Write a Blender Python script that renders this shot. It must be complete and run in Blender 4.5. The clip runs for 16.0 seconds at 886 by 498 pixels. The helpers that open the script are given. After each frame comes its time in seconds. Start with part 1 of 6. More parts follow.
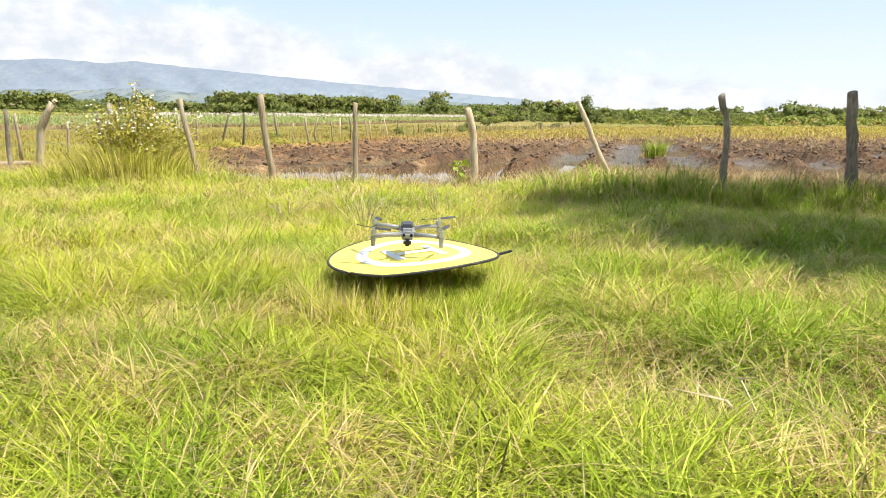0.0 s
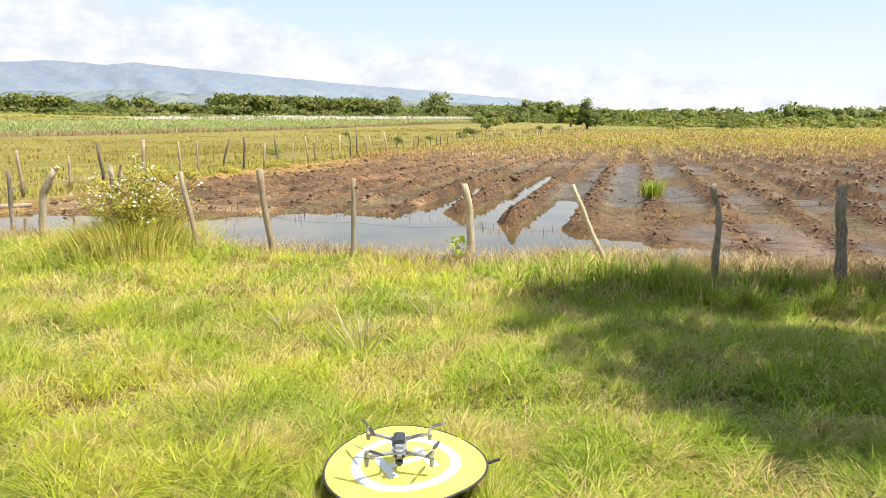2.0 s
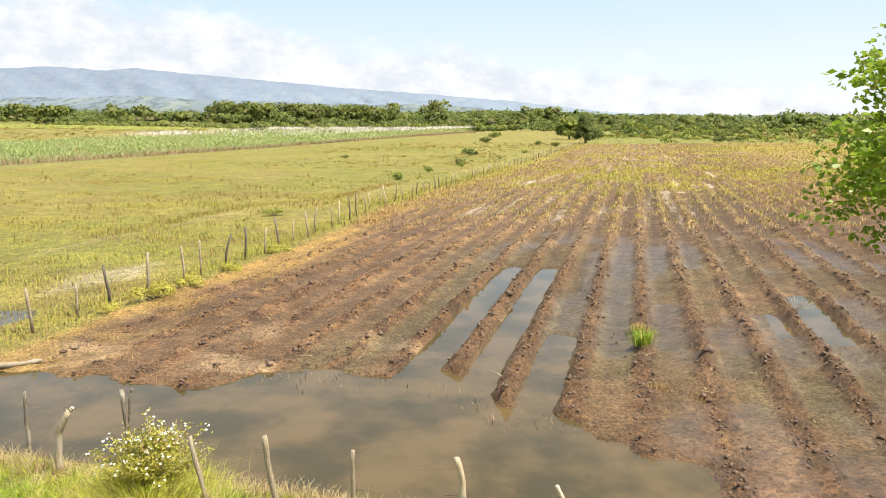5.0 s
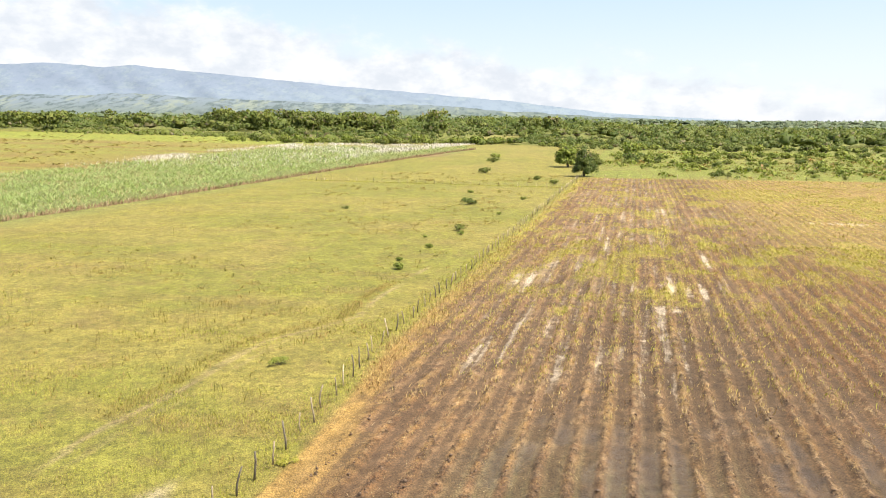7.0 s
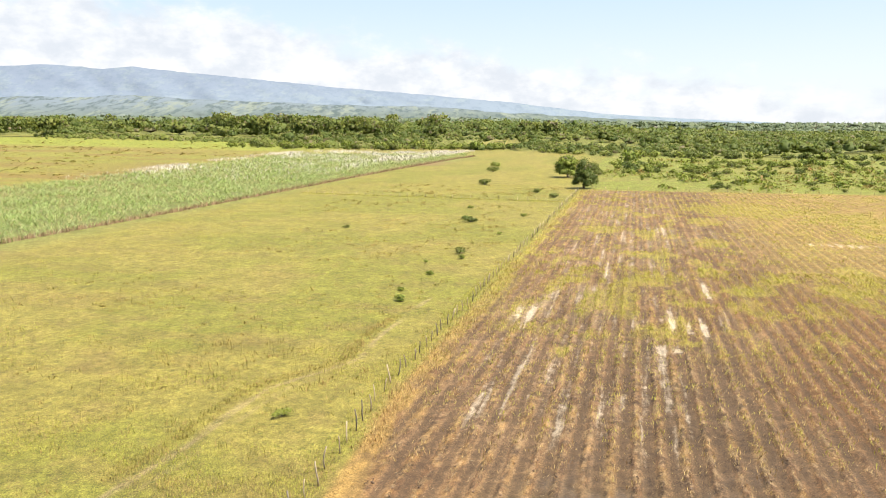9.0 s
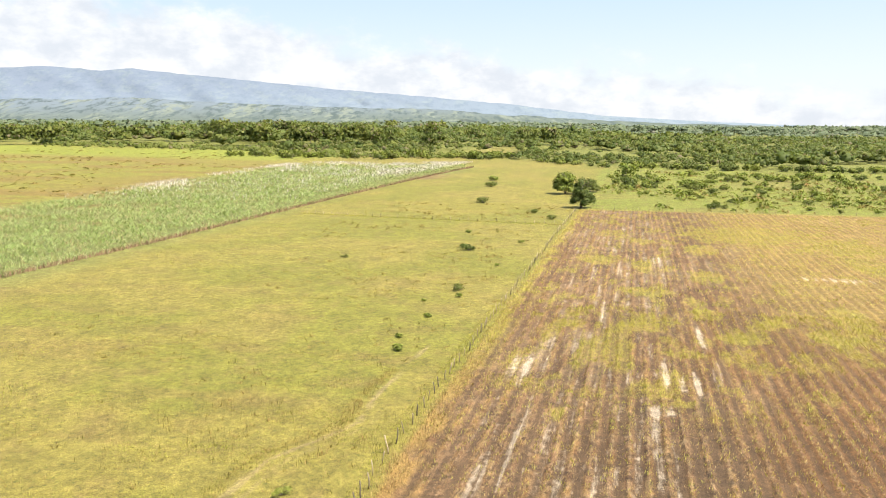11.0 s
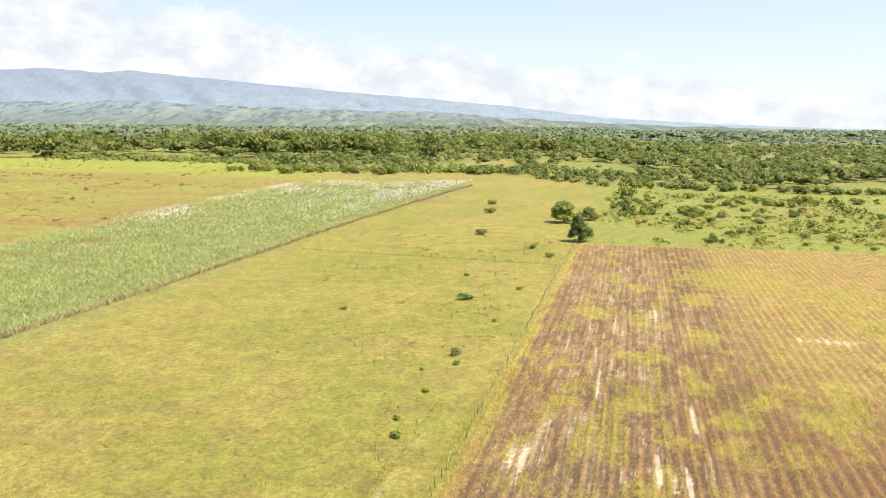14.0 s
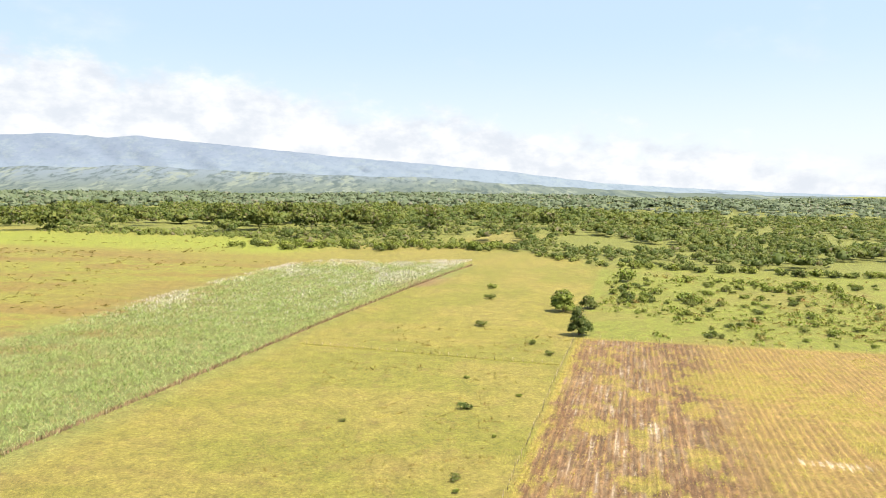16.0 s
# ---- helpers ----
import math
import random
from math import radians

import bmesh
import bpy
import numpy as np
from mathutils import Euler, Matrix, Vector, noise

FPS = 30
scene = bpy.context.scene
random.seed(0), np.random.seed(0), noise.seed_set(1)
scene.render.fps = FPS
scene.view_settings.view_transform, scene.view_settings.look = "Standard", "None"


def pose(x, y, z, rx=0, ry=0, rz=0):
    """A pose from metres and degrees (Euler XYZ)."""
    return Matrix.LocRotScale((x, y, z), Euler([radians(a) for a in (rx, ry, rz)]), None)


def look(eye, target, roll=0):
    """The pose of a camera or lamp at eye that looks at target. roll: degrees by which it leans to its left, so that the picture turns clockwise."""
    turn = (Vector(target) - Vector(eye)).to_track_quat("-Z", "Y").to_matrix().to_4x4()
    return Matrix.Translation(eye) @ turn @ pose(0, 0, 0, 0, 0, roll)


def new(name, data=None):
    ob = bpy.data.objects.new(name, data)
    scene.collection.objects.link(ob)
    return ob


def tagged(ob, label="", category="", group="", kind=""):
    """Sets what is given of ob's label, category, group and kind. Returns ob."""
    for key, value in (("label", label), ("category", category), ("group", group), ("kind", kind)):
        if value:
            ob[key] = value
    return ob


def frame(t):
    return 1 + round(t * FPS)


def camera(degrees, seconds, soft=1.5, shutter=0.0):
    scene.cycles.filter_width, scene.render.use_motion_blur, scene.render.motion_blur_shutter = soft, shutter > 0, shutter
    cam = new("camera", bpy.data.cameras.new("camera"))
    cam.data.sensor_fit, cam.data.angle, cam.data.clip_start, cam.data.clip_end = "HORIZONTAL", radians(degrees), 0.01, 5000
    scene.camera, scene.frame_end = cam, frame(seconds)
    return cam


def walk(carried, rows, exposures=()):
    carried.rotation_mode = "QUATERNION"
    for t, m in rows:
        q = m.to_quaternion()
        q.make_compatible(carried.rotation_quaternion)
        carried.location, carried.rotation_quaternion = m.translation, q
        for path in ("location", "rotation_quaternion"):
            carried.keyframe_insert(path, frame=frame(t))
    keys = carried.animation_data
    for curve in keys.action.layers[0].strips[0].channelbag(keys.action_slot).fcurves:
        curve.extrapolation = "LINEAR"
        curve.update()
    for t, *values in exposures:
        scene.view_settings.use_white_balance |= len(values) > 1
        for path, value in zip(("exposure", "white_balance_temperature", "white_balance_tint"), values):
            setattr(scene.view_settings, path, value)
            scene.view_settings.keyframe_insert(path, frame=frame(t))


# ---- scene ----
cam = camera(63.1, 16.0, soft=1.0)
PATH = [
    (0, (0.329, -0.689, 0.768), (0.32, 1.282, 0.429), 0.1),
    (0.5, (0.359, -0.688, 0.767), (0.347, 1.284, 0.428), 0.1),
    (1, (0.362, -0.693, 0.776), (0.35, 1.278, 0.438), 0.1),
    (1.5, (0.376, -0.653, 1.065), (0.363, 1.318, 0.728), -0.0),
    (2, (0.386, -0.645, 1.979), (0.375, 1.326, 1.64), -0.1),
    (2.5, (0.374, -0.633, 2.63), (0.362, 1.339, 2.293), -0.1),
    (3, (0.324, -0.619, 2.641), (0.314, 1.352, 2.304), -0.2),
    (3.5, (0.318, -0.6, 2.665), (0.307, 1.372, 2.328), -0.2),
    (4, (0.364, -0.596, 3.03), (0.353, 1.375, 2.693), -0.3),
    (4.5, (0.429, -0.571, 4.4), (0.418, 1.401, 4.064), -0.4),
    (5, (0.525, -0.618, 6.657), (0.514, 1.354, 6.325), -0.5),
    (5.2, (0.545, -0.651, 7.428), (0.535, 1.322, 7.101), -0.5),
    (7.3, (0.231, 0.07, 21.123), (0.226, 2.041, 20.784), -0.0),
    (7.5, (0.181, 0.13, 21.76), (0.176, 2.101, 21.423), -0.1),
    (8, (0.109, 0.256, 22.371), (0.105, 2.227, 22.035), -0.1),
    (8.5, (0.062, 0.294, 22.649), (0.058, 2.265, 22.312), -0.1),
    (9, (0.081, 0.373, 24.098), (0.077, 2.345, 23.761), -0.1),
    (11.5, (0.382, 0.364, 33.165), (0.382, 2.336, 32.83), -0.1),
    (12, (0.487, 0.466, 35.204), (0.486, 2.438, 34.869), -0.1),
    (12.5, (0.539, 0.552, 37.568), (0.539, 2.524, 37.233), -0.1),
    (13, (0.583, 0.595, 39.7), (0.583, 2.567, 39.365), -0.1),
    (13.5, (0.579, 0.861, 41.719), (0.579, 2.833, 41.385), -0.0),
    (14, (0.707, 0.975, 44.302), (0.707, 2.946, 43.967), -0.1),
    (14.5, (0.785, 1.07, 47.303), (0.785, 3.041, 46.968), -0.1),
    (15, (0.82, 1.238, 50.344), (0.82, 3.21, 50.009), -0.1),
    (15.5, (0.853, 1.174, 53.571), (0.853, 3.153, 53.28), 0.0),
    (16, (0.744, 1.232, 56.575), (0.744, 3.225, 56.41), 0.1),
]
walk(cam, [(t, look(eye, target, roll)) for t, eye, target, roll in PATH])

# ---- world, sun, exposure ----
SUN_EL, SUN_AZ = 62.0, 104.0          # azimuth clockwise from +y: the sun stands to the right and behind
EXPOSURE = 0.88
scene.view_settings.exposure = EXPOSURE
world = bpy.data.worlds.new("sky")
scene.world = world
world.use_nodes = True


class Nodes:
    """Short hand for building a node tree."""

    def __init__(self, tree):
        self.t = tree
        tree.nodes.clear()

    def add(self, kind, inputs=None, **props):
        n = self.t.nodes.new(kind)
        if "operation" in props:
            n.operation = props["operation"]
        if "interpolation_type" in props:
            n.interpolation_type = props["interpolation_type"]
        if "data_type" in props:
            n.data_type, n.blend_type = props["data_type"], props["blend_type"]
        if "attribute_name" in props:
            n.attribute_name = props["attribute_name"]
        for k, v in (inputs or {}).items():
            if isinstance(v, bpy.types.NodeSocket):
                self.t.links.new(v, n.inputs[k])
            else:
                n.inputs[k].default_value = v
        return n

    def math(self, op, a, b=0.0, c=0.0):
        n = self.add("ShaderNodeMath", {0: a, 1: b, 2: c}, operation=op)
        return n.outputs[0]

    def ramp(self, x, lo, hi, a=0.0, b=1.0):
        return self.add("ShaderNodeMapRange", {0: x, 1: lo, 2: hi, 3: a, 4: b}, interpolation_type="SMOOTHSTEP").outputs[0]

    def mix(self, f, a, b, blend="MIX"):
        n = self.add("ShaderNodeMix", {0: f, 6: a, 7: b}, data_type="RGBA", blend_type=blend)
        return n.outputs[2]

    def noise(self, vec, scale, detail=3.0, rough=0.55):
        n = self.add("ShaderNodeTexNoise", {"Scale": scale, "Detail": detail, "Roughness": rough})
        if vec is not None:
            self.t.links.new(vec, n.inputs["Vector"])
        return n.outputs[0]


def rgb(r, g, b):
    return (r, g, b, 1.0)


def sky_nodes():
    n = Nodes(world.node_tree)
    sky = n.add("ShaderNodeTexSky")
    sky.sky_type, sky.sun_disc = "NISHITA", False
    sky.sun_elevation, sky.sun_rotation = radians(SUN_EL), radians(SUN_AZ)
    sky.altitude, sky.air_density, sky.dust_density, sky.ozone_density = 30.0, 1.0, 1.2, 1.0
    way = n.add("ShaderNodeTexCoord").outputs["Generated"]
    xyz = n.add("ShaderNodeSeparateXYZ", {0: way})
    az = n.math("ARCTAN2", xyz.outputs[0], xyz.outputs[1])
    el = n.math("ARCSINE", xyz.outputs[2])
    flat = n.add("ShaderNodeCombineXYZ", {0: az, 1: n.math("MULTIPLY", el, 1.7), 2: 0.0}).outputs[0]
    billow = n.noise(flat, 9.0, 8.0, 0.6)
    edge = n.noise(flat, 26.0, 6.0, 0.6)
    # the cloud bank's top falls from the mountains towards the plain
    top = n.math("ADD", n.math("MULTIPLY", az, -0.13), 0.105)
    lift = n.math("ADD", n.math("MULTIPLY", n.math("SUBTRACT", billow, 0.5), 0.16), n.math("MULTIPLY", n.math("SUBTRACT", edge, 0.5), 0.05))
    bank = n.ramp(n.math("SUBTRACT", n.math("ADD", top, lift), el), -0.012, 0.032)
    thin = n.ramp(n.noise(flat, 5.0, 6.0, 0.6), 0.55, 0.78, 0.0, 0.35)
    cloud = n.math("MAXIMUM", bank, thin)
    body = n.mix(n.ramp(n.noise(flat, 14.0, 6.0, 0.6), 0.35, 0.65), rgb(4.6, 4.85, 5.25), rgb(6.2, 6.2, 6.25))
    veil = n.mix(n.ramp(el, 0.0, 0.6, 0.9, 0.6), sky.outputs[0], n.mix(n.ramp(el, 0.0, 0.22), rgb(5.6, 5.95, 6.2), rgb(3.9, 5.0, 6.0)))
    col = n.mix(n.math("MULTIPLY", cloud, 0.92), veil, body)
    bg = n.add("ShaderNodeBackground", {0: col, 1: 0.096})
    n.t.links.new(bg.outputs[0], n.add("ShaderNodeOutputWorld").inputs[0])


sky_nodes()
sun = new("sun", bpy.data.lights.new("sun", "SUN"))
sun.data.energy, sun.data.angle, sun.data.color = 4.8, radians(0.55), (1.0, 0.935, 0.79)
sun_way = Vector((math.sin(radians(SUN_AZ)) * math.cos(radians(SUN_EL)), math.cos(radians(SUN_AZ)) * math.cos(radians(SUN_EL)), math.sin(radians(SUN_EL))))
sun.matrix_world = look(sun_way * 50, (0, 0, 0))


# ---- materials ----
def material(name, build):
    m = bpy.data.materials.new(name)
    m.use_nodes = True
    n = Nodes(m.node_tree)
    shader = build(n)
    n.t.links.new(shader, n.add("ShaderNodeOutputMaterial").inputs[0])
    return m


def bump(n, height, strength=0.5, distance=0.02):
    return n.add("ShaderNodeBump", {"Strength": strength, "Distance": distance, "Height": height}).outputs[0]


def place_of(n):
    return n.add("ShaderNodeTexCoord").outputs["Object"]


def leafy(name, dark, mid, light, straw, straw_share=0.1, patch=0.6, gloss=0.6, lit_through=0.22, lush=None):
    """Blades and leaves: colour by island and by patches of the place, some light through them."""
    def build(n):
        at = n.add("ShaderNodeNewGeometry")
        r = at.outputs["Random Per Island"]
        p = n.noise(at.outputs["Position"], patch, 3.0)
        c = n.mix(n.ramp(p, 0.35, 0.65), dark, mid)
        if lush:
            side = n.add("ShaderNodeSeparateXYZ", {0: at.outputs["Position"]}).outputs[0]
            c = n.mix(n.ramp(n.math("ADD", side, n.math("MULTIPLY", p, 3.0)), 1.2, 4.5, 0.0, 0.8), c, lush)
        c = n.mix(n.math("MULTIPLY", n.ramp(r, 0.3, 1.0), 0.7), c, light)
        r2 = n.math("FRACT", n.math("MULTIPLY", r, 37.7))
        share = n.math("ADD", n.math("MULTIPLY", n.ramp(n.noise(at.outputs["Position"], patch * 1.9, 2.0), 0.42, 0.68), straw_share * 2.4), straw_share * 0.35)
        c = n.mix(n.math("LESS_THAN", r2, share), c, straw)
        b = n.add("ShaderNodeBsdfPrincipled", {"Base Color": c, "Roughness": gloss, "Specular IOR Level": 0.3})
        tr = n.add("ShaderNodeBsdfTranslucent", {"Color": c})
        return n.add("ShaderNodeMixShader", {0: lit_through, 1: b.outputs[0], 2: tr.outputs[0]}).outputs[0]
    return material(name, build)


def plain(name, a, b, rough=0.7, scale=8.0, metal=0.0, bumps=0.3, dist=0.01):
    """Two colours mixed by a coarse and a fine noise, with fine relief."""
    def build(n):
        v = place_of(n)
        f = n.math("MULTIPLY_ADD", n.noise(v, scale, 5.0), 0.7, n.math("MULTIPLY", n.noise(v, scale * 9, 3.0), 0.3))
        c = n.mix(n.ramp(f, 0.35, 0.65), a, b)
        return n.add("ShaderNodeBsdfPrincipled", {"Base Color": c, "Roughness": rough, "Metallic": metal,
                     "Normal": bump(n, n.noise(v, scale * 6, 4.0), bumps, dist)}).outputs[0]
    return material(name, build)


def ground_mat():
    def build(n):
        v = place_of(n)
        tint = n.add("ShaderNodeAttribute", attribute_name="tint").outputs["Color"]
        wet = n.add("ShaderNodeAttribute", attribute_name="wet").outputs["Fac"]
        fine = n.noise(v, 9.0, 6.0, 0.65)
        mid = n.noise(v, 1.3, 4.0, 0.6)
        wide = n.noise(v, 0.21, 5.0, 0.62)
        grit = n.noise(v, 31.0, 4.0, 0.7)
        k = n.math("MULTIPLY", n.ramp(fine, 0.32, 0.68, 0.5, 1.45), n.ramp(mid, 0.3, 0.7, 0.75, 1.22))
        k = n.math("MULTIPLY", n.math("MULTIPLY", k, n.ramp(wide, 0.3, 0.7, 0.84, 1.14)), n.ramp(grit, 0.34, 0.66, 0.68, 1.26))
        turf = n.add("ShaderNodeAttribute", attribute_name="turf").outputs["Fac"]
        weedy = n.add("ShaderNodeAttribute", attribute_name="weedy").outputs["Fac"]
        speck = n.math("MULTIPLY", n.ramp(n.noise(v, 0.55, 6.0, 0.7), 0.50, 0.66, 0.0, 0.7), turf)
        tint = n.mix(speck, tint, rgb(0.175, 0.135, 0.035))
        tuft = n.math("MULTIPLY", n.ramp(n.noise(v, 1.7, 5.0, 0.65), 0.55, 0.66, 0.0, 0.75), turf)
        tint = n.mix(tuft, tint, rgb(0.12, 0.115, 0.022))
        # weeds that creep over the soil in ragged patches
        creep = n.math("ADD", n.math("MULTIPLY", n.noise(v, 1.6, 7.0, 0.72), 0.9), n.math("MULTIPLY", n.math("SUBTRACT", weedy, 0.5), 0.34))
        green = n.mix(n.ramp(n.noise(v, 0.16, 3.0), 0.4, 0.6), rgb(0.31, 0.215, 0.06), rgb(0.25, 0.205, 0.04))
        tint = n.mix(n.math("MULTIPLY", n.ramp(creep, 0.43, 0.60, 0.0, 0.75), n.ramp(weedy, 0.0, 0.15)), tint, green)
        # shade of the furrows painted into the soil colour, along with damp, broken by clods
        rows = n.add("ShaderNodeAttribute", attribute_name="rows").outputs["Fac"]
        xyz = n.add("ShaderNodeSeparateXYZ", {0: v})
        across = n.math("SUBTRACT", n.math("MULTIPLY", xyz.outputs[0], 0.9673), n.math("MULTIPLY", xyz.outputs[1], 0.2538))
        across = n.math("ADD", across, n.math("MULTIPLY", n.noise(v, 0.35, 3.0), 0.5))
        wave = n.math("COSINE", n.math("MULTIPLY", n.math("ADD", across, 0.55), 6.28319 / 1.8))
        lump = n.math("ADD", wave, n.math("MULTIPLY", n.math("SUBTRACT", n.noise(v, 2.2, 5.0, 0.65), 0.5), 3.2))
        damp_shade = n.math("MULTIPLY", n.ramp(lump, -0.05, -0.9, 0.0, 0.78), rows)
        tint = n.mix(damp_shade, tint, rgb(0.085, 0.05, 0.026))
        crumb = n.math("MULTIPLY", n.ramp(lump, 0.7, 1.5, 0.0, 0.55), n.ramp(rows, 0.66, 0.9))
        tint = n.mix(crumb, tint, rgb(0.34, 0.225, 0.12))
        # pale dried crust in streaks along the furrows
        dry = n.add("ShaderNodeAttribute", attribute_name="dry").outputs["Fac"]
        along = n.math("ADD", n.math("MULTIPLY", xyz.outputs[0], 0.2538), n.math("MULTIPLY", xyz.outputs[1], 0.9673))
        lane = n.add("ShaderNodeCombineXYZ", {0: n.math("MULTIPLY", across, 0.85), 1: n.math("MULTIPLY", along, 0.06), 2: 0.0}).outputs[0]
        crust = n.math("ADD", n.math("MULTIPLY", n.noise(lane, 1.0, 6.0, 0.68), 0.7), n.math("MULTIPLY", n.noise(v, 1.1, 5.0, 0.7), 0.3))
        crust = n.math("ADD", crust, n.math("MULTIPLY", n.math("SUBTRACT", dry, 0.85), 0.22))
        tint = n.mix(n.math("MULTIPLY", n.math("MULTIPLY", n.ramp(crust, 0.45, 0.58, 0.0, 0.8), n.ramp(lump, 0.9, -0.1, 0.1, 1.0)), n.ramp(dry, 0.0, 0.8)), tint, rgb(0.50, 0.40, 0.29))
        # brown weeds in drifts over the fallow land
        fallow = n.add("ShaderNodeAttribute", attribute_name="fallow").outputs["Fac"]
        drift = n.add("ShaderNodeCombineXYZ", {0: n.math("MULTIPLY", xyz.outputs[0], 0.014), 1: n.math("MULTIPLY", xyz.outputs[1], 0.035), 2: 0.0}).outputs[0]
        patch = n.math("ADD", n.math("MULTIPLY", n.noise(drift, 1.0, 7.0, 0.68), 0.8), n.math("MULTIPLY", n.noise(v, 0.25, 5.0, 0.7), 0.2))
        tint = n.mix(n.math("MULTIPLY", n.ramp(patch, 0.47, 0.57, 0.0, 0.8), fallow), tint, rgb(0.20, 0.125, 0.035))
        far = n.math("MULTIPLY", n.ramp(n.noise(v, 0.14, 7.0, 0.7), 0.53, 0.66, 0.0, 0.5), turf)
        tint = n.mix(far, tint, rgb(0.20, 0.14, 0.045))
        c = n.mix(1.0, tint, n.add("ShaderNodeCombineColor", {0: k, 1: k, 2: k}).outputs[0], "MULTIPLY")
        rough = n.ramp(wet, 0.0, 1.0, 0.92, 0.3)
        return n.add("ShaderNodeBsdfPrincipled", {"Base Color": c, "Roughness": rough, "Specular IOR Level": 0.35,
                     "Normal": bump(n, n.math("ADD", n.math("ADD", fine, mid), n.math("MULTIPLY", grit, 0.35)), 1.0, 0.08)}).outputs[0]
    return material("soil_and_turf", build)


def bark_mat(name, a, b):
    def build(n):
        v = place_of(n)
        long = n.add("ShaderNodeMapping", {"Vector": v, "Scale": (14, 14, 2.2)}).outputs[0]
        g = n.noise(long, 3.0, 6.0, 0.65)
        c = n.mix(n.ramp(g, 0.3, 0.7), a, b)
        c = n.mix(n.ramp(n.noise(v, 2.2, 3.0), 0.5, 0.72, 0.0, 0.6), c, rgb(0.50, 0.44, 0.35))
        r = n.add("ShaderNodeObjectInfo").outputs["Random"]
        s = n.ramp(r, 0.0, 1.0, 0.7, 1.2)
        c = n.mix(1.0, c, n.add("ShaderNodeCombineColor", {0: s, 1: s, 2: s}).outputs[0], "MULTIPLY")
        return n.add("ShaderNodeBsdfPrincipled", {"Base Color": c, "Roughness": 0.85, "Normal": bump(n, g, 0.8, 0.02)}).outputs[0]
    return material(name, build)


def water_mat():
    def build(n):
        v = place_of(n)
        c = n.mix(n.ramp(n.noise(v, 0.5, 4.0), 0.35, 0.65), rgb(0.055, 0.042, 0.017), rgb(0.118, 0.078, 0.034))
        return n.add("ShaderNodeBsdfPrincipled", {"Base Color": c, "Roughness": 0.04, "IOR": 1.33, "Specular IOR Level": 0.45,
                     "Normal": bump(n, n.noise(v, 5.0, 2.0), 0.03, 0.02)}).outputs[0]
    return material("muddy_water", build)


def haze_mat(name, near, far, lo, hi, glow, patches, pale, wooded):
    """Far slopes: kilometres of bright air painted in as colour by height and a glow, with woods and clearings."""
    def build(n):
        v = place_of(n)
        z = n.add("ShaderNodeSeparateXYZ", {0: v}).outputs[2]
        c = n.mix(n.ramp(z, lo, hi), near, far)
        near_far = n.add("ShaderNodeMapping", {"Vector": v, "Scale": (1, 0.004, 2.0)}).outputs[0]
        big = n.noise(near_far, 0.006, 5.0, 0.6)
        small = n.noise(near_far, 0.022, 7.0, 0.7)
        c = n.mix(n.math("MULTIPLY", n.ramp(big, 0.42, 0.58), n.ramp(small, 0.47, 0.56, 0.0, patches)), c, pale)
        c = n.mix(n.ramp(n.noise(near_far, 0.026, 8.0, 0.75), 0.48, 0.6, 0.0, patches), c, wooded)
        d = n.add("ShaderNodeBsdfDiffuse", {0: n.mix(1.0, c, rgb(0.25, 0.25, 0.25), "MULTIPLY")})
        # emission stands for sunlit haze before the slope
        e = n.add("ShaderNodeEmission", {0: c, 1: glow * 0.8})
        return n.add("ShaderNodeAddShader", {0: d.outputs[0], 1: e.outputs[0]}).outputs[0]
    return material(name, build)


GROUND = ground_mat()
WATER = water_mat()
MEADOW = leafy("meadow_blades", rgb(0.24, 0.36, 0.014), rgb(0.49, 0.515, 0.03), rgb(0.62, 0.62, 0.11), rgb(0.66, 0.51, 0.22), 0.23, 0.7, lit_through=0.3, lush=rgb(0.25, 0.41, 0.016))
PASTURE = leafy("pasture_tufts", rgb(0.24, 0.25, 0.025), rgb(0.33, 0.31, 0.04), rgb(0.40, 0.35, 0.07), rgb(0.32, 0.21, 0.08), 0.16, 0.06)
TUSSOCK = leafy("tussock_blades", rgb(0.20, 0.19, 0.03), rgb(0.28, 0.21, 0.05), rgb(0.34, 0.28, 0.07), rgb(0.30, 0.18, 0.06), 0.2, 0.08)
WEED = leafy("field_weeds", rgb(0.37, 0.27, 0.08), rgb(0.42, 0.28, 0.10), rgb(0.52, 0.40, 0.17), rgb(0.26, 0.14, 0.055), 0.25, 0.12)
GREENWEED = leafy("green_weeds", rgb(0.30, 0.30, 0.03), rgb(0.42, 0.37, 0.05), rgb(0.48, 0.42, 0.09), rgb(0.38, 0.25, 0.09), 0.12, 0.08)
CANE = leafy("cane_leaves", rgb(0.27, 0.36, 0.085), rgb(0.35, 0.43, 0.14), rgb(0.50, 0.53, 0.26), rgb(0.46, 0.36, 0.18), 0.12, 0.05, lit_through=0.3)
STALKS = plain("cane_stalks", rgb(0.20, 0.115, 0.06), rgb(0.33, 0.21, 0.12), 0.85, 3.0)
WOODS = leafy("woodland_leaves", rgb(0.10, 0.14, 0.025), rgb(0.14, 0.175, 0.036), rgb(0.185, 0.21, 0.05), rgb(0.21, 0.18, 0.08), 0.05, 0.03, lit_through=0.38)
LIGHTWOODS = leafy("light_woodland_leaves", rgb(0.14, 0.175, 0.032), rgb(0.185, 0.21, 0.04), rgb(0.24, 0.245, 0.058), rgb(0.25, 0.21, 0.11), 0.07, 0.03, lit_through=0.38)
# bluish and pale: the haze of distance is mixed into this leaf colour
FARWOODS = leafy("hazed_far_leaves", rgb(0.125, 0.16, 0.082), rgb(0.155, 0.19, 0.10), rgb(0.185, 0.21, 0.12), rgb(0.20, 0.19, 0.13), 0.05, 0.008, lit_through=0.25)
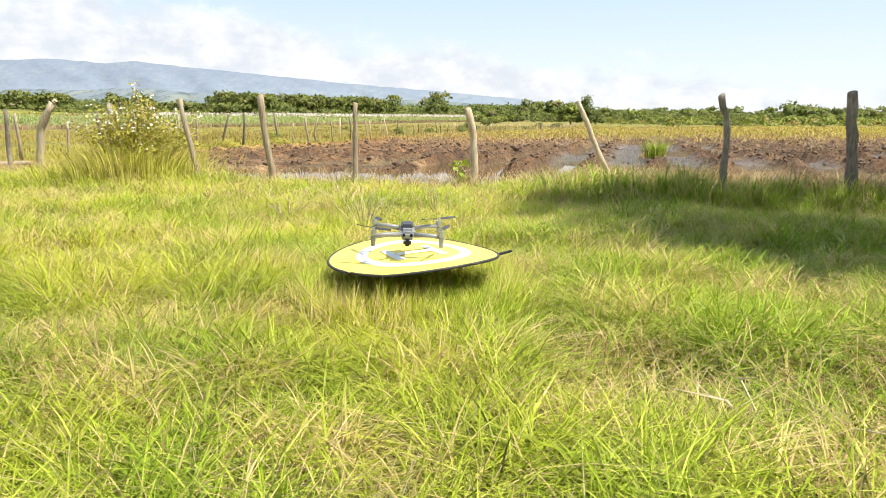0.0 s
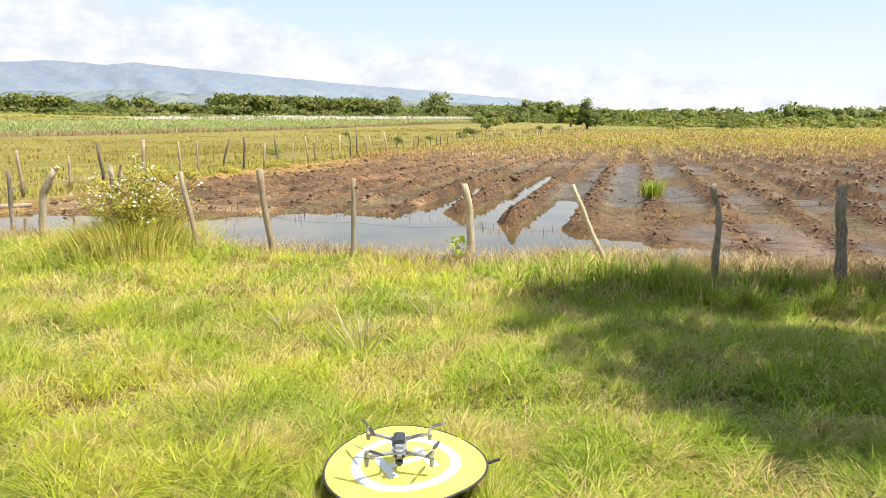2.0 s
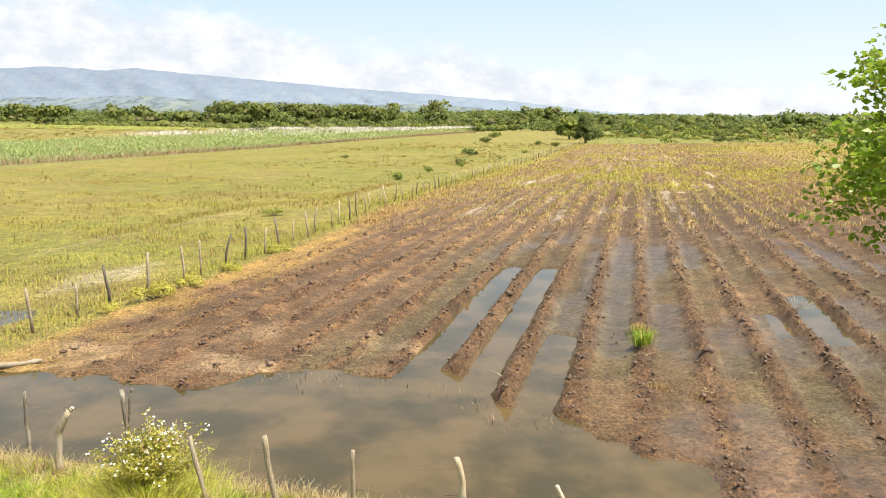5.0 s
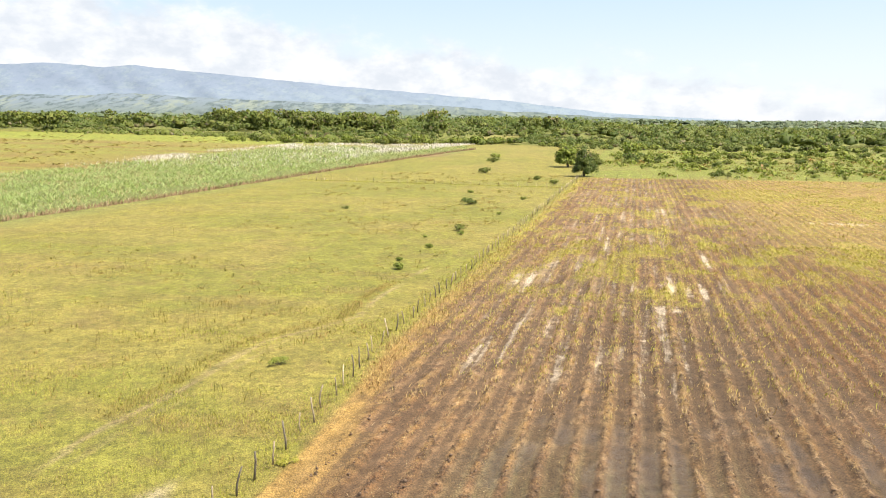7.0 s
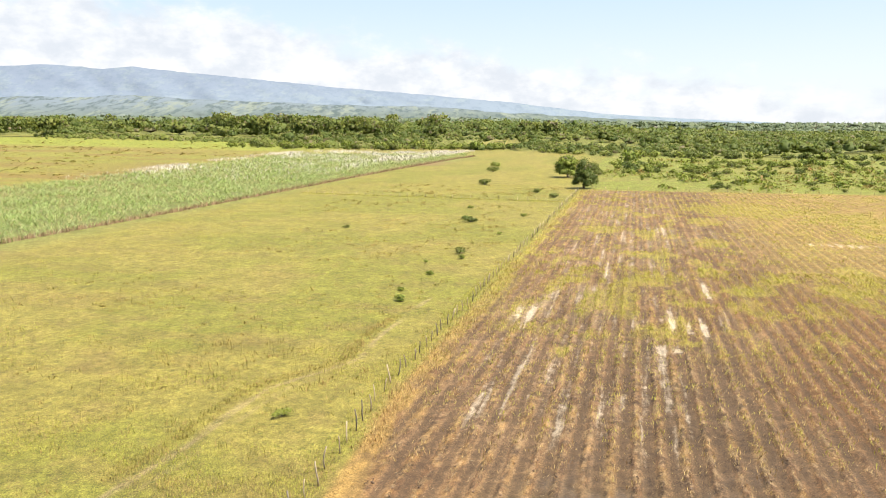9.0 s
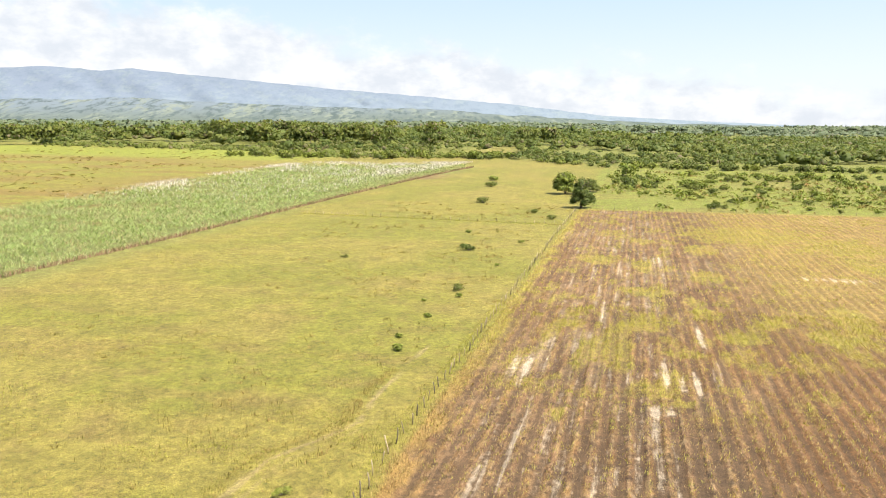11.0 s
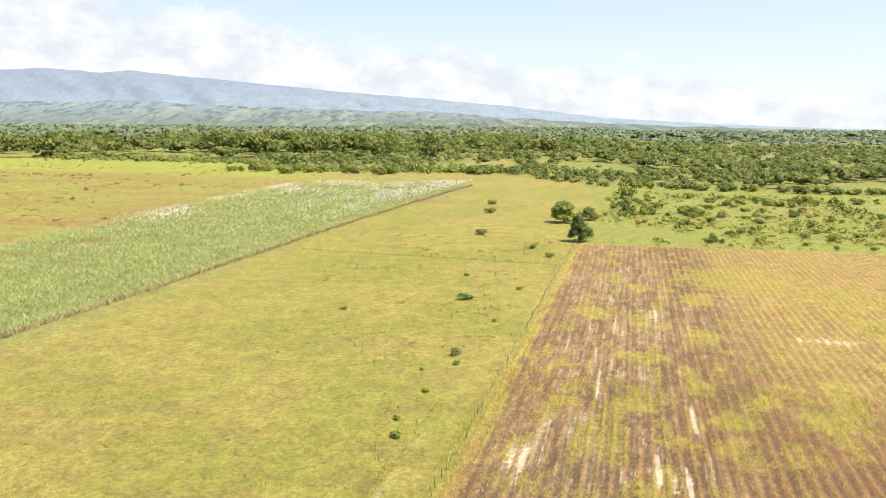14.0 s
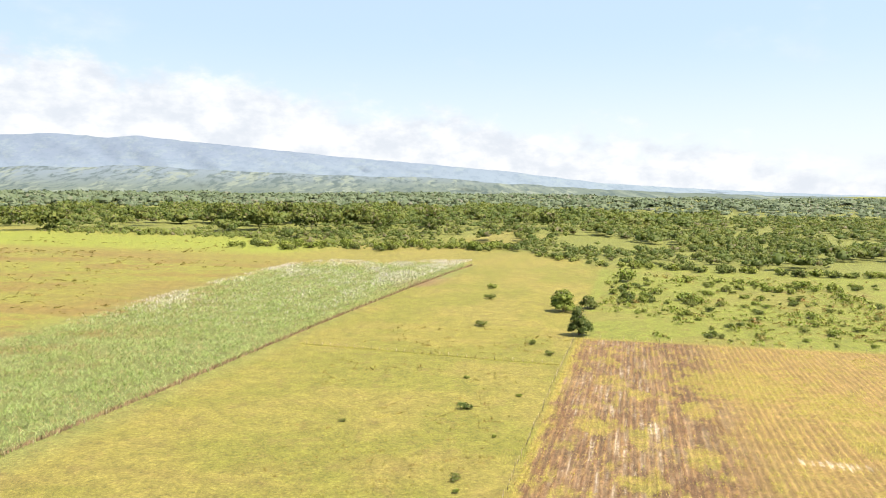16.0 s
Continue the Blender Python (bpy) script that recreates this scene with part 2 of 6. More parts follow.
BRIGHT = leafy("bright_tree_leaves", rgb(0.145, 0.20, 0.02), rgb(0.20, 0.245, 0.03), rgb(0.27, 0.29, 0.05), rgb(0.3, 0.26, 0.08), 0.05, 0.3)
BUSH = leafy("bush_leaves", rgb(0.15, 0.20, 0.022), rgb(0.23, 0.265, 0.035), rgb(0.31, 0.32, 0.06), rgb(0.30, 0.25, 0.09), 0.08, 0.3)
TREE = leafy("tree_leaves", rgb(0.17, 0.27, 0.02), rgb(0.25, 0.36, 0.03), rgb(0.40, 0.46, 0.07), rgb(0.42, 0.38, 0.08), 0.06, 0.8, 0.4, 0.5)
SPRIG = leafy("sprig_leaves", rgb(0.22, 0.32, 0.02), rgb(0.30, 0.40, 0.03), rgb(0.38, 0.42, 0.05), rgb(0.45, 0.4, 0.1), 0.05, 0.9)
STEMS = leafy("dry_stems", rgb(0.42, 0.31, 0.15), rgb(0.55, 0.43, 0.22), rgb(0.66, 0.55, 0.33), rgb(0.28, 0.17, 0.07), 0.3, 0.9, lit_through=0.35)
PLUME = plain("cane_plumes", rgb(0.49, 0.43, 0.37), rgb(0.62, 0.56, 0.50), 0.9, 3.0)
PETAL = plain("white_petals", rgb(0.78, 0.76, 0.60), rgb(0.82, 0.82, 0.74), 0.8, 30.0)
STRAW = plain("dry_stalks", rgb(0.46, 0.36, 0.22), rgb(0.62, 0.52, 0.35), 0.85, 6.0)
CLOD = plain("mud_clods", rgb(0.085, 0.052, 0.032), rgb(0.20, 0.125, 0.078), 0.8, 5.0, 0.0, 0.6, 0.03)
POST = bark_mat("weathered_post_wood", rgb(0.31, 0.235, 0.15), rgb(0.56, 0.45, 0.31))
DARKPOST = bark_mat("dark_post_wood", rgb(0.10, 0.08, 0.06), rgb(0.24, 0.20, 0.15))
BARK = bark_mat("tree_bark", rgb(0.10, 0.075, 0.05), rgb(0.22, 0.18, 0.13))
WIRE = plain("rusty_wire", rgb(0.12, 0.08, 0.06), rgb(0.25, 0.2, 0.17), 0.6, 20.0, 0.6)
YELLOW = plain("yellow_nylon", rgb(0.84, 0.66, 0.08), rgb(0.88, 0.72, 0.12), 0.5, 5.0, 0.0, 0.2, 0.004)
WHITE = plain("white_print", rgb(0.80, 0.80, 0.76), rgb(0.85, 0.85, 0.83), 0.5, 5.0, 0.0, 0.2, 0.004)
BLACK = plain("black_piping", rgb(0.02, 0.02, 0.02), rgb(0.045, 0.04, 0.04), 0.6, 20.0)
GREY = plain("grey_plastic", rgb(0.20, 0.205, 0.21), rgb(0.25, 0.255, 0.26), 0.45, 20.0, 0.0, 0.1, 0.001)
DARK = plain("dark_plastic", rgb(0.025, 0.025, 0.028), rgb(0.05, 0.05, 0.055), 0.4, 20.0, 0.0, 0.1, 0.001)
SILVER = plain("silver_motor", rgb(0.45, 0.46, 0.48), rgb(0.6, 0.61, 0.62), 0.3, 30.0, 0.8, 0.1, 0.001)
GLASSY = plain("lens_glass", rgb(0.01, 0.01, 0.015), rgb(0.02, 0.02, 0.03), 0.05, 10.0, 0.0, 0.0)


# ---- shapes ----
rng = np.random.default_rng(7)
CA, SA = 0.9673, 0.2538               # the field's rows run 14.7 degrees to the right of straight ahead


def to_xy(u, v):
    return CA * u + SA * v, -SA * u + CA * v


def to_uv(x, y):
    return CA * x - SA * y, SA * x + CA * y


def lattice(ix, iy, seed):
    h = (ix.astype(np.int64) * 374761393 + iy.astype(np.int64) * 668265263 + seed * 974634531) & 0xFFFFFFFF
    h = ((h ^ (h >> 13)) * 1274126177) & 0xFFFFFFFF
    return ((h ^ (h >> 16)) & 0xFFFF) / 65535.0


def vnoise(x, y, seed=0):
    """Smooth value noise, 0 to 1, one cell a unit."""
    x, y = np.asarray(x, float), np.asarray(y, float)
    ix, iy = np.floor(x), np.floor(y)
    fx, fy = x - ix, y - iy
    fx, fy = fx * fx * (3 - 2 * fx), fy * fy * (3 - 2 * fy)
    a, b = lattice(ix, iy, seed), lattice(ix + 1, iy, seed)
    c, d = lattice(ix, iy + 1, seed), lattice(ix + 1, iy + 1, seed)
    return (a * (1 - fx) + b * fx) * (1 - fy) + (c * (1 - fx) + d * fx) * fy


def fbm(x, y, seed=0, octaves=4):
    total, amp, norm = 0.0, 1.0, 0.0
    for k in range(octaves):
        total, norm = total + amp * vnoise(np.asarray(x) * 2 ** k, np.asarray(y) * 2 ** k, seed + k), norm + amp
        amp *= 0.5
    return total / norm


def step(x, a, b):
    t = np.clip((np.asarray(x, float) - a) / (b - a), 0, 1)
    return t * t * (3 - 2 * t)


def raw_mesh(name, verts, sizes, loops, normals=None, smooth=False):
    """A mesh from flat arrays: corners, the size of each face, the corners' numbers, and soft normals for foliage."""
    me = bpy.data.meshes.new(name)
    verts, sizes, loops = np.asarray(verts, np.float32).reshape(-1, 3), np.asarray(sizes, np.int32), np.asarray(loops, np.int32)
    me.vertices.add(len(verts))
    me.vertices.foreach_set("co", verts.ravel())
    me.loops.add(len(loops))
    me.loops.foreach_set("vertex_index", loops)
    me.polygons.add(len(sizes))
    me.polygons.foreach_set("loop_start", np.concatenate(([0], np.cumsum(sizes)[:-1])).astype(np.int32))
    if smooth or normals is not None:
        me.polygons.foreach_set("use_smooth", np.ones(len(sizes), bool))
    me.update(calc_edges=True)
    if normals is not None:
        me.attributes.new("custom_normal", "FLOAT_VECTOR", "POINT").data.foreach_set("vector", np.asarray(normals, np.float32).ravel())
        me.update()
    return me


def soft_normals(n, each, tilt):
    """Normals that point more or less up, one for each blade."""
    N = rng.normal(0, tilt, (n, 3)) + np.array([0, 0, 1.0])
    N[:, 2] = np.abs(N[:, 2])
    N /= np.linalg.norm(N, axis=1)[:, None]
    return np.repeat(N, each, axis=0)


def part(name, shape, mat, parent=None, label="", m=None):
    """One mesh object, from a bmesh or a mesh, under a thing or a part."""
    if isinstance(shape, bmesh.types.BMesh):
        me = bpy.data.meshes.new(name)
        shape.to_mesh(me)
        shape.free()
    else:
        me = shape
    if not me.materials:
        me.materials.append(mat)
    ob = new(name, me)
    if parent is not None:
        ob.parent = parent
    if m is not None:
        ob.matrix_basis = m
    return tagged(ob, label)


def thing(name, m, label, category, group=""):
    ob = new(name)
    ob.empty_display_size = 0.2
    ob.matrix_basis = m
    return tagged(ob, label, category, group)


def blades(x, y, z, height, width, lean, heading=None, tilt=0.42, fine=False):
    """Grass blades bent over to one side: five corners each, or seven for fine ones."""
    n = len(x)
    a = rng.uniform(0, 2 * np.pi, n) if heading is None else heading
    f = rng.uniform(0, 2 * np.pi, n)
    sx, sy = np.cos(f) * width / 2, np.sin(f) * width / 2
    ox, oy = np.cos(a) * lean, np.sin(a) * lean
    dz = height * (1 - 0.28 * np.minimum(lean / np.maximum(height, 0.01), 1.6))
    lit = sy * dz * sun_way.x - sx * dz * sun_way.y + (sx * oy - sy * ox) * sun_way.z
    face = np.where(lit < 0, -1.0, 1.0)      # upper side towards the light
    sx, sy = sx * face, sy * face
    rungs = ((0.0, -0.8), (0.0, 0.8), (0.4, -1), (0.4, 1), (0.75, -0.7), (0.75, 0.7), (1.0, 0)) if fine else ((0.0, -1), (0.0, 1), (0.55, -0.8), (0.55, 0.8), (1.0, 0))
    c = len(rungs)
    V = np.empty((n, c, 3), np.float32)
    for k, (t, w) in enumerate(rungs):
        V[:, k, 0] = x + sx * w + ox * t * t
        V[:, k, 1] = y + sy * w + oy * t * t
        V[:, k, 2] = z + height * (t - 0.28 * t * t * np.minimum(lean / np.maximum(height, 0.01), 1.6))
    base = np.arange(n, dtype=np.int32)[:, None] * c
    ring = [0, 1, 3, 2, 2, 3, 5, 4, 4, 5, 6] if fine else [0, 1, 3, 2, 2, 3, 4]
    loops = (base + np.array(ring, np.int32)).ravel()
    return V.reshape(-1, 3), np.tile(np.array([4, 4, 3] if fine else [4, 3], np.int32), n), loops, soft_normals(n, c, tilt)


def leaves(c, size, up=0.3, ratio=0.45):
    """Folded rhombic leaves at the places c, turned at random, more or less facing up."""
    n = len(c)
    d = rng.normal(size=(n, 3))
    d[:, 2] *= 0.6
    d /= np.linalg.norm(d, axis=1)[:, None]
    w = rng.normal(size=(n, 3)) + np.array([0, 0, up])
    s = np.cross(d, w)
    s /= np.linalg.norm(s, axis=1)[:, None] + 1e-9
    nrm = np.cross(s, d)
    L = np.asarray(size).reshape(-1, 1) * np.ones((n, 1))
    V = np.empty((n, 4, 3), np.float32)
    V[:, 0] = c - d * L / 2
    V[:, 1] = c + s * L * ratio + nrm * L * 0.12
    V[:, 2] = c + d * L / 2
    V[:, 3] = c - s * L * ratio + nrm * L * 0.12
    return V.reshape(-1, 3), np.full(n, 4, np.int32), np.arange(4 * n, dtype=np.int32), None


def joined(*sets):
    vs, ss, ls, ns, k = [], [], [], [], 0
    for v, s, l, n in sets:
        v = np.asarray(v).reshape(-1, 3)
        vs.append(v), ss.append(s), ls.append(np.asarray(l) + k), ns.append(n)
        k += len(v)
    soft = None if any(n is None for n in ns) else np.concatenate(ns)
    return np.concatenate(vs), np.concatenate(ss), np.concatenate(ls), soft


def tube(points, radii, sides=8, wobble=0.0, seed=0):
    """A bent rod through the points, closed at both ends, as arrays."""
    r = np.random.default_rng(seed)
    P = [Vector(p) for p in points]
    V, rings = [], []
    for k, p in enumerate(P):
        t = (P[min(k + 1, len(P) - 1)] - P[max(k - 1, 0)]).normalized()
        a = t.orthogonal().normalized() if abs(t.z) < 0.9 else (Vector((1, 0, 0)) - t * t.x).normalized()
        b = t.cross(a)
        for j in range(sides):
            g = 2 * math.pi * j / sides
            q = radii[k] * (1 + wobble * r.uniform(-1, 1))
            V.append(p + (a * math.cos(g) + b * math.sin(g)) * q)
    sizes, loops = [], []
    for k in range(len(P) - 1):
        for j in range(sides):
            i0, i1 = k * sides + j, k * sides + (j + 1) % sides
            sizes.append(4)
            loops += [i0, i1, i1 + sides, i0 + sides]
    sizes += [sides, sides]
    loops += list(range(sides - 1, -1, -1)) + list(range((len(P) - 1) * sides, len(P) * sides))
    return np.array([tuple(v) for v in V]), np.array(sizes), np.array(loops), None


def box(bm, size, m=Matrix(), bevel=0.0, taper=1.0):
    """A bevelled box into bm; taper scales its upper end."""
    made = bmesh.ops.create_cube(bm, size=1.0)["verts"]
    for v in made:
        k = taper if v.co.z > 0 else 1.0
        v.co = Vector((v.co.x * size[0] * k, v.co.y * size[1] * k, v.co.z * size[2]))
    if bevel:
        edges = list({e for v in made for e in v.link_edges})
        made = list({v for f in bmesh.ops.bevel(bm, geom=edges, offset=bevel, segments=2, affect="EDGES")["faces"] for v in f.verts} | {v for v in made if v.is_valid})
    bmesh.ops.transform(bm, matrix=m, verts=made)
    return bm


def rod(bm, r1, r2, depth, m=Matrix(), sides=16):
    made = bmesh.ops.create_cone(bm, cap_ends=True, segments=sides, radius1=r1, radius2=r2, depth=depth)["verts"]
    bmesh.ops.transform(bm, matrix=m, verts=made)
    return bm


# ---- the lie of the land ----
ROW, ROW0 = 1.8, -0.8
FIELD_Z, WATER_Z = -0.48, -0.53
BANK = 11.0                            # v of the meadow's edge


def pools(u, v):
    """1 inside standing water, 0 outside."""
    n = (fbm(u * 0.9, v * 0.9, 31, 3) - 0.5) * 1.6
    far = 16.4 + 1.9 * step(u, -11.5, -9.5) + 0.9 * step(u, -6.3, -5.6) - 2.6 * step(u, -5.0, -1.2) - 1.7 * step(u, -0.8, 1.4) - 1.2 * step(u, 2.0, 4.5)
    front = step(far + n - v, -0.15, 0.15) * step(v, BANK - 0.5, BANK) * step(u, -24, -22) * (1 - step(u, 1.6, 3.0))
    wet = front

    def strip(a, b, v0, v1):
        w = n * 0.12
        return step(u - a + w, -0.1, 0.1) * (1 - step(u - b + w, -0.1, 0.1)) * step(v - v0 + n, -0.4, 0.4) * (1 - step(v - v1 + n * 1.5, -0.8, 0.8))

    for a, b, v0, v1 in ((-6.0, -4.75, 14, 35.5), (-4.05, -2.95, 13, 35.5), (-2.25, -1.15, 13, 23.8), (6.8, 8.0, 25, 32),
                         (5.5, 6.2, 25.5, 28), (-24.5, -22.2, 20.0, 22.4)):
        wet = np.maximum(wet, strip(a, b, v0, v1))
    return wet


def ridges(u, v):
    """0 in the furrows, 1 on the ridges."""
    w = u - ROW0 + 0.22 * (fbm(v * 0.25, u * 0.05, 5, 2) - 0.5)
    return (0.5 + 0.5 * np.cos(2 * np.pi * w / ROW)) ** 2.8


def fence_u(v):
    """Where the long fence stands, across the rows."""
    return np.interp(v, [-20, 38, 62, 100, 215, 276, 300], [-20.0, -20.1, -21.9, -21.8, -21.0, -19.8, -19.6])


def rise(x, y):
    """The land climbs gently behind the fields."""
    d = np.hypot(x, y) + 1e-6
    plain = np.interp(d, [0, 180, 270, 420, 475, 690, 900, 1500, 2700], [0, 0, 0.6, 2.6, 3.2, 3.6, 10, 22, 32])
    return plain * (1 - 0.5 * step(x / d, 0.05, 0.4) * step(d, 690, 900)) + 6 * step(-x / d, 0, 0.6) * step(d, 300, 670)


CANE_RIGHT = ((-118.0, 60.0), (-94.0, 150.0), (-79.5, 195.8), (-62.9, 255.6), (-44.2, 317.2), (-18.6, 395.4), (24.3, 517.8))
CANE_LEFT = ((-189.3, 59.8), (-174.3, 148.5), (-158.0, 256.8), (-142.6, 316.4), (-130.0, 370.8), (-116.6, 425.4), (-98.1, 490.6), (-79.3, 515.7))


def wood_edge(x):
    """Where the woodland begins."""
    return np.interp(x, [-900, -400, -200, -150, 26, 75, 115, 240, 500, 900], [775, 770, 762, 705, 720, 600, 520, 455, 430, 420])


def clearing(x, y):
    """A glade of tall dry grass within the woods."""
    return 1 - step(np.hypot((x - 64) / 52, (y - 755) / 82) + 0.5 * (fbm(x * 0.03, y * 0.03, 57, 3) - 0.5), 0.8, 1.0)


def in_cane(x, y):
    r = np.interp(y, [p[1] for p in CANE_RIGHT], [p[0] for p in CANE_RIGHT])
    l = np.interp(y, [p[1] for p in CANE_LEFT], [p[0] for p in CANE_LEFT])
    return (x < r) & (x > l) & (y < 511 + 0.06 * x) & (y > 60)


def in_field(u, v):
    e = fence_u(v) + 1.0
    return step(u - e, -0.3, 0.5) * step(v, BANK + 0.6, BANK + 1.4) * (1 - step(v, 275, 276))


def height(u, v):
    u, v = np.asarray(u, float), np.asarray(v, float)
    meadow = 1 - step(v, BANK - 0.3, BANK + 1.3)
    soft = fbm(u * 0.35, v * 0.35, 3, 3) - 0.5
    z_meadow = -0.25 + 0.12 * soft + 0.17 * step(u, -2.2, 0.6) * step(v + 0.5 * (fbm(u * 0.9, v * 0.3, 4, 2) - 0.5), 8.45, 9.3) - 0.07 * step(u, -1.5, 1.0) * step(v, 7.0, 8.0)
    f = in_field(u, v)
    rows_from = np.where(u < -5.4, 21.0, np.where(u < -0.2, 15.2, 18.5)) + 2 * (fbm(u * 0.4, v * 0.1, 8, 2) - 0.5)
    lines = step(v + 1.2 * (fbm(u * 1.3, v * 0.9, 9, 2) - 0.5), rows_from, rows_from + 2.6)
    amp = (0.12 + 0.11 * step(u, -8, -5)) * (1 - 0.3 * step(v, 70, 140))
    clods = (fbm(u * 3.1, v * 3.1, 12, 3) - 0.5) * 0.16 + (fbm(u * 0.8, v * 0.8, 15, 2) - 0.5) * 0.08
    near = 1 - step(v, 90, 150)
    fine = (fbm(u * 4.6, v * 4.6, 17, 3) - 0.5) * 0.24 * (1 - step(v, 40, 60))
    rg = ridges(u, v)
    z_field = FIELD_Z + 0.02 + lines * amp * rg * (0.65 + 0.75 * fbm(u * 0.9, v * 1.1, 19, 3)) + clods * near * (0.4 + 2.0 * rg * lines) + fine * (0.3 + 1.3 * rg)
    z_open = FIELD_Z + 0.12 * (fbm(u * 0.12, v * 0.12, 21, 3) - 0.5) * (1 - step(v, 200, 400))
    z = z_open * (1 - f) + np.maximum(z_field, WATER_Z + 0.018) * f
    p = pools(u, v)
    z = z * (1 - p) + (WATER_Z - 0.10) * p
    z = z + rise(*to_xy(u, v))
    return z * (1 - meadow) + z_meadow * meadow


def height_xy(x, y):
    return height(*to_uv(x, y))


def blend(c, other, k):
    return c * (1 - k[:, None]) + np.array(other)[None, :] * k[:, None]


def track_u(v):
    return np.interp(v, [25, 38, 51, 60, 70, 80, 92, 104], [-32.6, -33.3, -33.2, -32.2, -27.9, -28.1, -28.3, -27.0]) + 0.35 * np.sin(v * 0.3)


WEED_PATCHES = ((-8.8, 115.9, 2.7, 2.8), (3.0, 143.1, 5.3, 4.4), (1.7, 116.8, 3.8, 3.4), (3.2, 169.4, 2.5, 7.8), (8.2, 103.3, 3.3, 2.0),
                (13.0, 128.6, 2.5, 4.0), (17.8, 194.1, 3.9, 7.4), (16.7, 160.9, 3.9, 6.9), (16.6, 113.0, 3.4, 3.4), (22.9, 123.0, 3.5, 3.2),
                (31.2, 116.8, 4.1, 5.7), (35.9, 128.6, 3.9, 8.7), (3.6, 87.5, 2.4, 2.7), (6.9, 83.9, 1.5, 1.0), (-6.9, 78.4, 0.8, 2.3),
                (-7.8, 175.6, 5.3, 5.9), (3.4, 205.4, 4.0, 4.4), (33.8, 221.8, 19.9, 16.9), (53.5, 205.8, 12.3, 16.5), (53.7, 180.9, 5.8, 12.6))
CRUSTS = ((5.1, 94.7, 0.7, 7.2), (7.2, 91.7, 0.5, 6.1), (9.0, 91.1, 0.6, 6.6), (11.9, 95.3, 0.7, 7.8), (11.3, 111.6, 0.8, 9.8), (-13.2, 92.3, 1.9, 7.9),
          (4.7, 81.0, 1.9, 2.8), (0.9, 90.1, 0.5, 4.7), (7.1, 176.2, 1.9, 9.2), (-4.1, 126.3, 0.5, 10.4), (-11.5, 150.3, 0.5, 13.1), (42.4, 162.9, 9.1, 3.0))


def overgrown(u, v):
    """Where weeds have taken the rows: patches that lie across them."""
    rag = 1.1 * (fbm(u * 0.55, v * 0.4, 72, 3) - 0.5)
    cover = 0.75 * step(v, 66, 95) * step(fbm(u * 0.34, v * 0.2, 71, 4) + 0.05 * step(u, 18, 34) * step(v, 130, 160) + 0.04 * np.exp(-((u - 2) / 6.0) ** 2 - ((v - 95) / 18.0) ** 2), 0.55, 0.64)
    for a, b, ru, rv in WEED_PATCHES:
        cover = np.maximum(cover, 1 - step(np.hypot((u - a) / ru, (v - b) / rv) + rag, 0.8, 1.15))
    return cover


